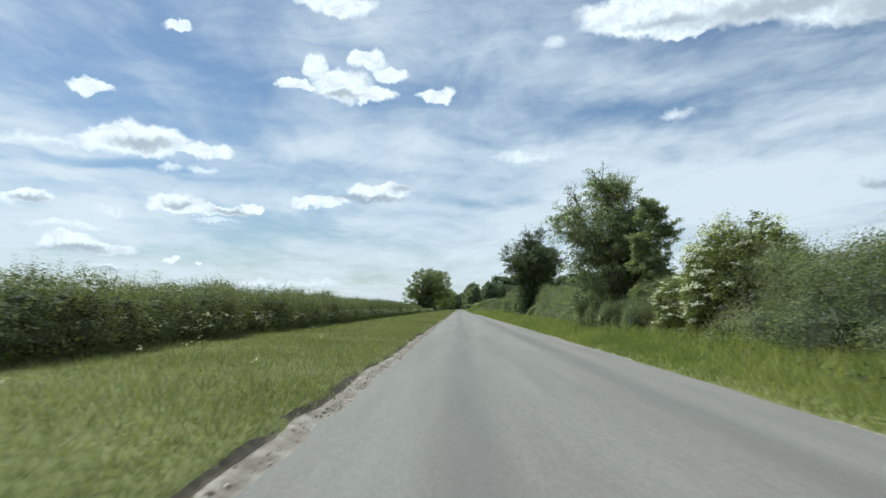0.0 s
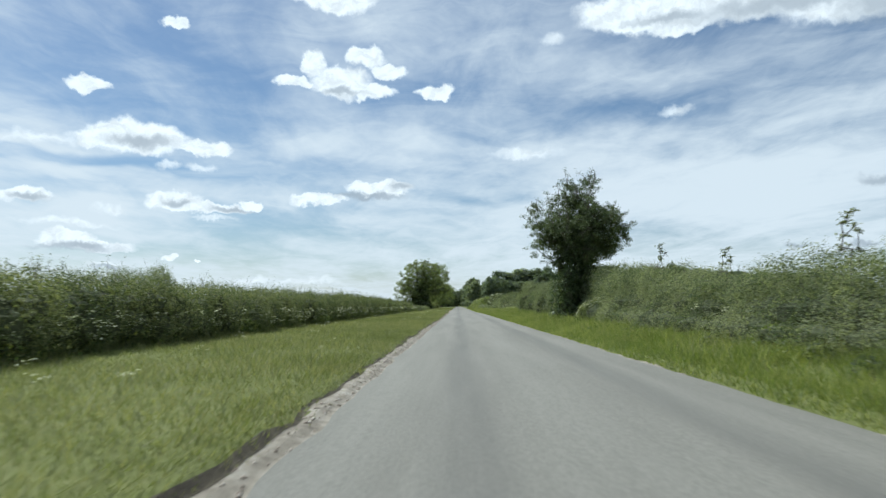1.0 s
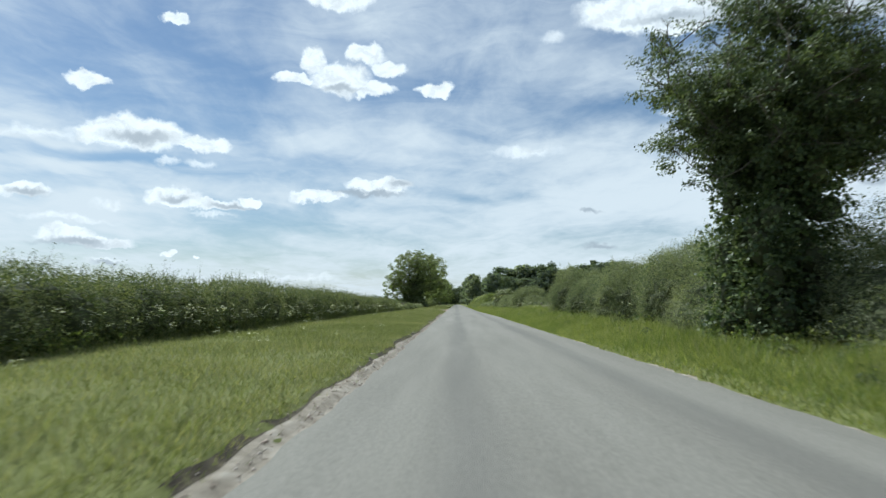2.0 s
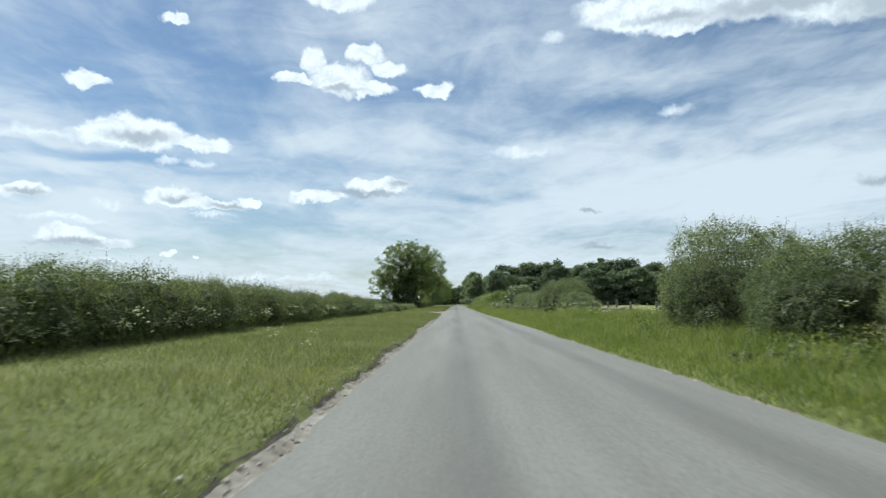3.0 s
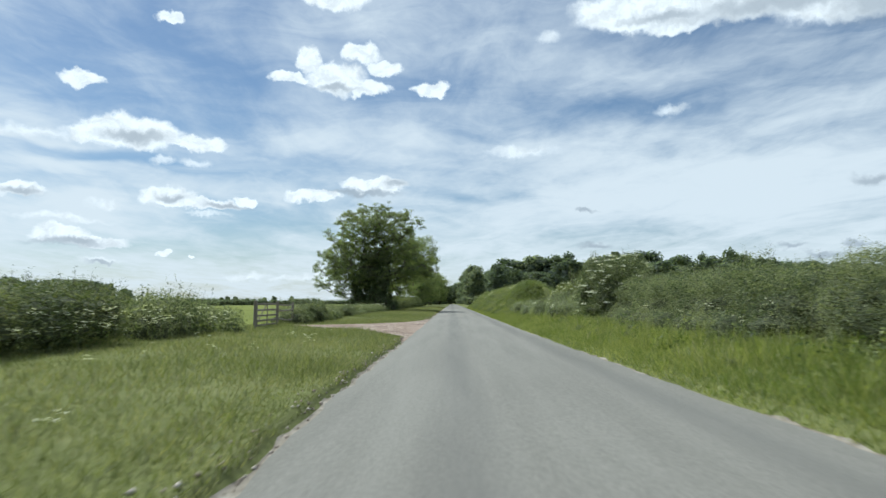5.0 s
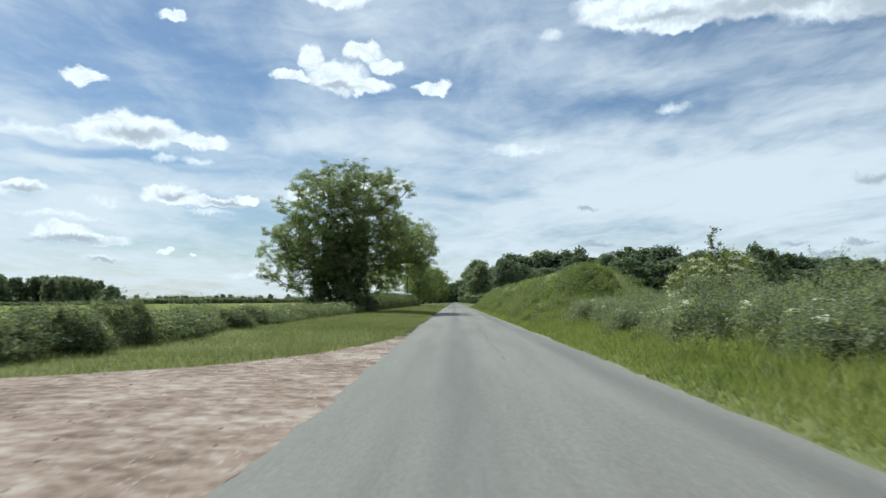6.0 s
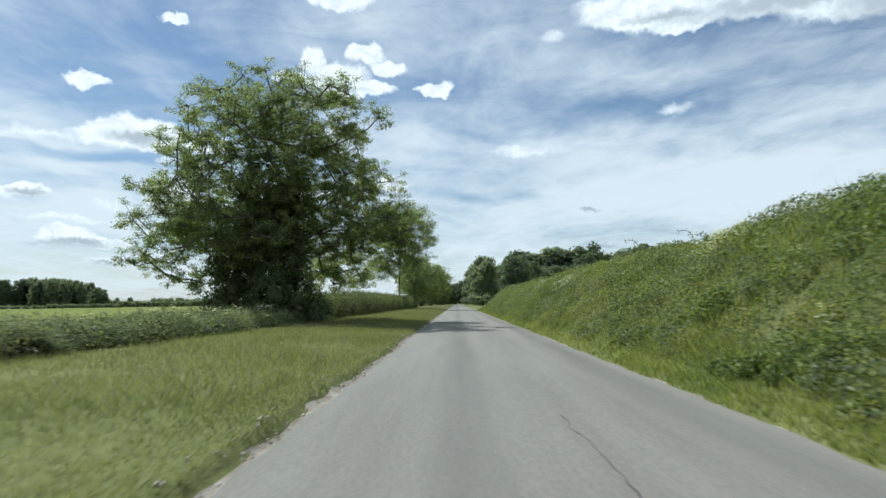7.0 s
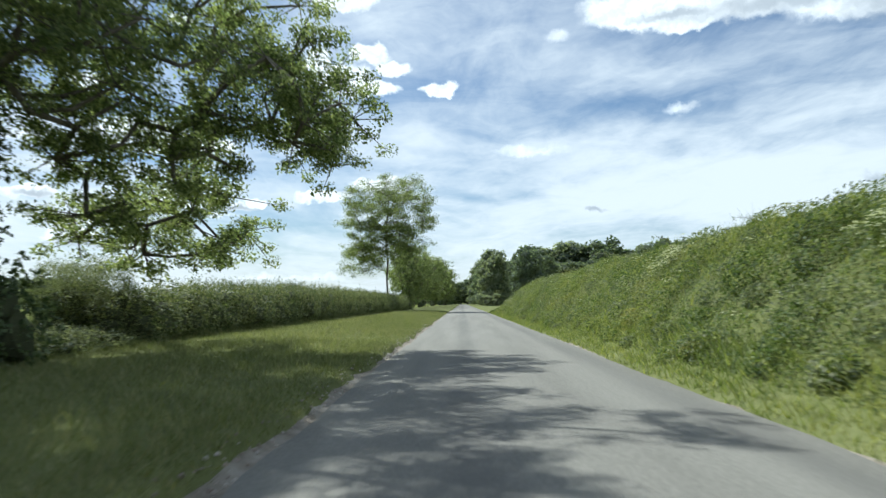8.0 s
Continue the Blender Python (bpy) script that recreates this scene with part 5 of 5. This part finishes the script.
d = np.where(rng.random(n) < 0.3, 0.05 + 1.2 * rng.random(n), 0.08 + 8.4 * rng.random(n) ** 0.9)
x = edge_right(y) + d
tall = (0.12 + 0.18 * smooth(0.1, 1.0, d) * (0.2 + 0.9 * patchy(x, y, 1.2, 0.7))) * rng.uniform(0.5, 1.4, n)
tufts(x, y, tall, rng, "bank_grass", LONG_GRASS, "tall grass over the steep bank", 0.011, 0.6)
slope_out = np.array((-0.72, 0, 0.70))
n = 420000
y = 188.5 + 104 * rng.random(n) ** 1.35
d = 0.55 + 4.3 * rng.random(n)
x = edge_right(y) + d
thick = 0.03 + 0.30 * smooth(0.5, 1.3, d) * patchy(x, y, 2.3, 1.7) * (0.5 + 0.5 * np.sin(x * 5.1 + np.sin(y * 4.3)) * np.sin(y * 3.7)) ** 2
p = np.stack([x, y, land(x, y)], 1) + slope_out * (thick * (1 - 0.6 * rng.random(n) ** 2))[:, None]
tagged(mesh_object("bank_foliage", leaf_mesh("bank_foliage", p, 0.055, rng, np.broadcast_to(slope_out, p.shape), 1.1, 0.7, small=True), BANK_LEAF), "dense low leaves covering the face of the bank", "weeds", kind="stuff")
for name, mat, mounds, leaves, size, label in [("bank_weeds", BANK_LEAF, 900, 270, 0.07, "nettles and goosegrass matted over the bank"), ("bank_brambles", BUSH_LEAF, 560, 270, 0.065, "grey-green bramble mounds on the bank"),
                                               ("bank_cleavers", YELLOW_LEAF, 170, 280, 0.055, "yellowing goosegrass trailing over the bank")]:
    my = rng.uniform(188, 296, mounds)
    md = 0.55 + 5.9 * rng.random(mounds)
    mx = edge_right(my) + md
    r = rng.uniform(0.28, 0.62, mounds) * (0.55 + 0.45 * smooth(0.5, 1.4, md))
    d = unit(rng.normal(size=(mounds * leaves, 3)))
    d = np.where((d @ slope_out)[:, None] < -0.1, -d, d)
    k = np.repeat(r, leaves)
    p = np.repeat(np.stack([mx, my, land(mx, my)], 1), leaves, 0) + d * (k * (1 - 0.3 * rng.random(len(k)) ** 2))[:, None] * (1.0, 1.25, 0.85)
    p = p[p[:, 2] > land(p[:, 0], p[:, 1]) + 0.02]
    p = p[p[:, 0] > edge_right(p[:, 1]) + 0.25]
    tagged(mesh_object(name, leaf_mesh(name, p, size, rng, np.broadcast_to(slope_out, p.shape), 0.7), mat), label, "weeds", kind="stuff")
n = 90000
side = rng.random(n) < 0.5
y = np.where(side, rng.uniform(-6, 225, n), rng.uniform(-6, 190, n))
d = np.where(side, 6.0 + 1.6 * rng.random(n) ** 0.6, 0.9 + 2.6 * rng.random(n) ** 0.7)
x = np.where(side, edge_left(y) - d, edge_right(y) + d)
keep = rng.random(n) < smooth(0.35, 0.75, patchy(x, y, 0.9, 0.5))
keep &= ~((y > 160) & (y < 174) & side)
x, y = x[keep], y[keep]
z = land(x, y) + rng.random(len(x)) * (0.20 + 0.45 * patchy(x, y, 2.1, 1.3))
tagged(mesh_object("nettles", leaf_mesh("nettles", np.stack([x, y, z], 1), 0.085, rng, None), BANK_LEAF), "nettles and docks along the hedge foot", "weeds", kind="stuff")


mounds = 260
my = rng.uniform(-4, 188, mounds)
md = rng.uniform(1.1, 4.2, mounds)
mx = edge_right(my) + md
r = rng.uniform(0.12, 0.30, mounds) * (0.6 + 0.4 * smooth(1.0, 2.5, md))
d = unit(rng.normal(size=(mounds * 130, 3)))
d[:, 2] = np.abs(d[:, 2])
p = np.repeat(np.stack([mx, my, land(mx, my)], 1), 130, 0) + d * np.repeat(r, 130)[:, None] * (1, 1, 1.3)
tagged(mesh_object("verge_weeds", leaf_mesh("verge_weeds", p, 0.09, rng, d, 0.7), BUSH_LEAF), "clumps of dock and thistle in the long grass", "weeds", kind="stuff")
tussocks = 620
ty, td = rng.uniform(-5, 190, tussocks), 0.5 + 3.4 * rng.random(tussocks)
tx = edge_right(ty) + td
each = np.repeat(np.arange(tussocks), 70)
spread = rng.normal(size=(len(each), 2)) * 0.11
tall = np.repeat(rng.uniform(0.28, 0.62, tussocks) * (0.6 + 0.4 * smooth(0.4, 1.5, td)), 70) * rng.uniform(0.6, 1.15, len(each))
tufts(tx[each] + spread[:, 0], ty[each] + spread[:, 1], tall, rng, "tussocks", LONG_GRASS, "coarse tussocks standing out of the verge grass", 0.008, 0.42)
n = 9000
y = rng.uniform(-5, 190, n)
x = edge_right(y) + 0.6 + 3.6 * rng.random(n)
keep = rng.random(n) < smooth(0.3, 0.8, patchy(x, y, 0.7, 0.9))
tufts(x[keep], y[keep], rng.uniform(0.35, 0.75, int(keep.sum())), rng, "seeding_stems", STRAW, "pale seeding grass stems above the verge", 0.005, 0.22)


def umbels(name, x, y, tall, rng, label, floret=0.026):
    """White-flowered stems: a thin stalk with a flat head of many small florets."""
    foot = np.stack([x, y, land(x, y)], 1)
    top = foot + np.stack([rng.normal(size=len(x)) * 0.08, rng.normal(size=len(x)) * 0.08, tall], 1)
    ob = thing(name, label, "wild flowers", kind="stuff")
    mesh_object("stalks", tubes("stalks", foot, top, np.full(len(x), 0.006), np.full(len(x), 0.003), 3), LONG_GRASS, ob)["kind"] = "stuff"
    heads = (top[:, None] + rng.normal(size=(len(x), 5, 3)) * (0.09, 0.09, 0.05)).repeat(7, 1)
    at = (heads + rng.normal(size=heads.shape) * (0.022, 0.022, 0.006)).reshape(-1, 3)
    mesh_object("florets", leaf_mesh("florets", at, floret, rng, np.broadcast_to((0, 0, 1.0), at.shape), 2.0, 0.9), UMBEL, ob)["kind"] = "stuff"


n = 720
y = rng.uniform(-4, 222, n)
y = y[(y < 158) | ((y > 174) & (rng.random(n) < 0.25))]
umbels("cow_parsley", edge_left(y) - 6.4 - 0.6 * rng.random(len(y)), y, rng.uniform(0.4, 0.95, len(y)), rng, "white cow parsley along the hedge foot", 0.043)
y = np.concatenate([rng.uniform(-4, 186, 90), rng.uniform(103, 126, 20)])
x = edge_right(y) + 2.6 + 1.4 * rng.random(len(y))
umbels("cow_parsley", x, y, rng.uniform(0.5, 1.0, len(y)), rng, "white cow parsley in the long grass", 0.038)
y = rng.uniform(0, 160, 60)
umbels("clover", edge_left(y) - rng.uniform(1.5, 6.0, 60), y, rng.uniform(0.12, 0.3, 60), rng, "scattered white flowers in the verge grass")

# ---- rank growth on the bank ----
y = np.concatenate([rng.normal(size=60) * 0.45 + c0 for c0 in (200.7, 220.3, 231.0)])
umbels("elder_blossom", edge_right(y) + np.repeat((2.7, 2.4, 2.5), 60) + rng.normal(size=180) * 0.2, y, rng.uniform(0.35, 0.6, 180), rng, "cream blossom in patches on the bank")
y = rng.uniform(192, 290, 110)
umbels("hogweed", edge_right(y) + rng.uniform(1.2, 3.8, 110), y, rng.uniform(0.35, 0.75, 110), rng, "pale flower heads standing on the bank")

n = 16000
y = rng.uniform(192, 292, n)
d = rng.uniform(2.4, 4.4, n)
x = edge_right(y) + d
tall = rng.uniform(0.18, 0.5, n) * (0.4 + patchy(x, y, 2.3, 1.9))
tufts(x, y, tall, rng, "seeding_grass", LONG_GRASS, "tall seeding grass along the crest of the bank", 0.008, 0.4)
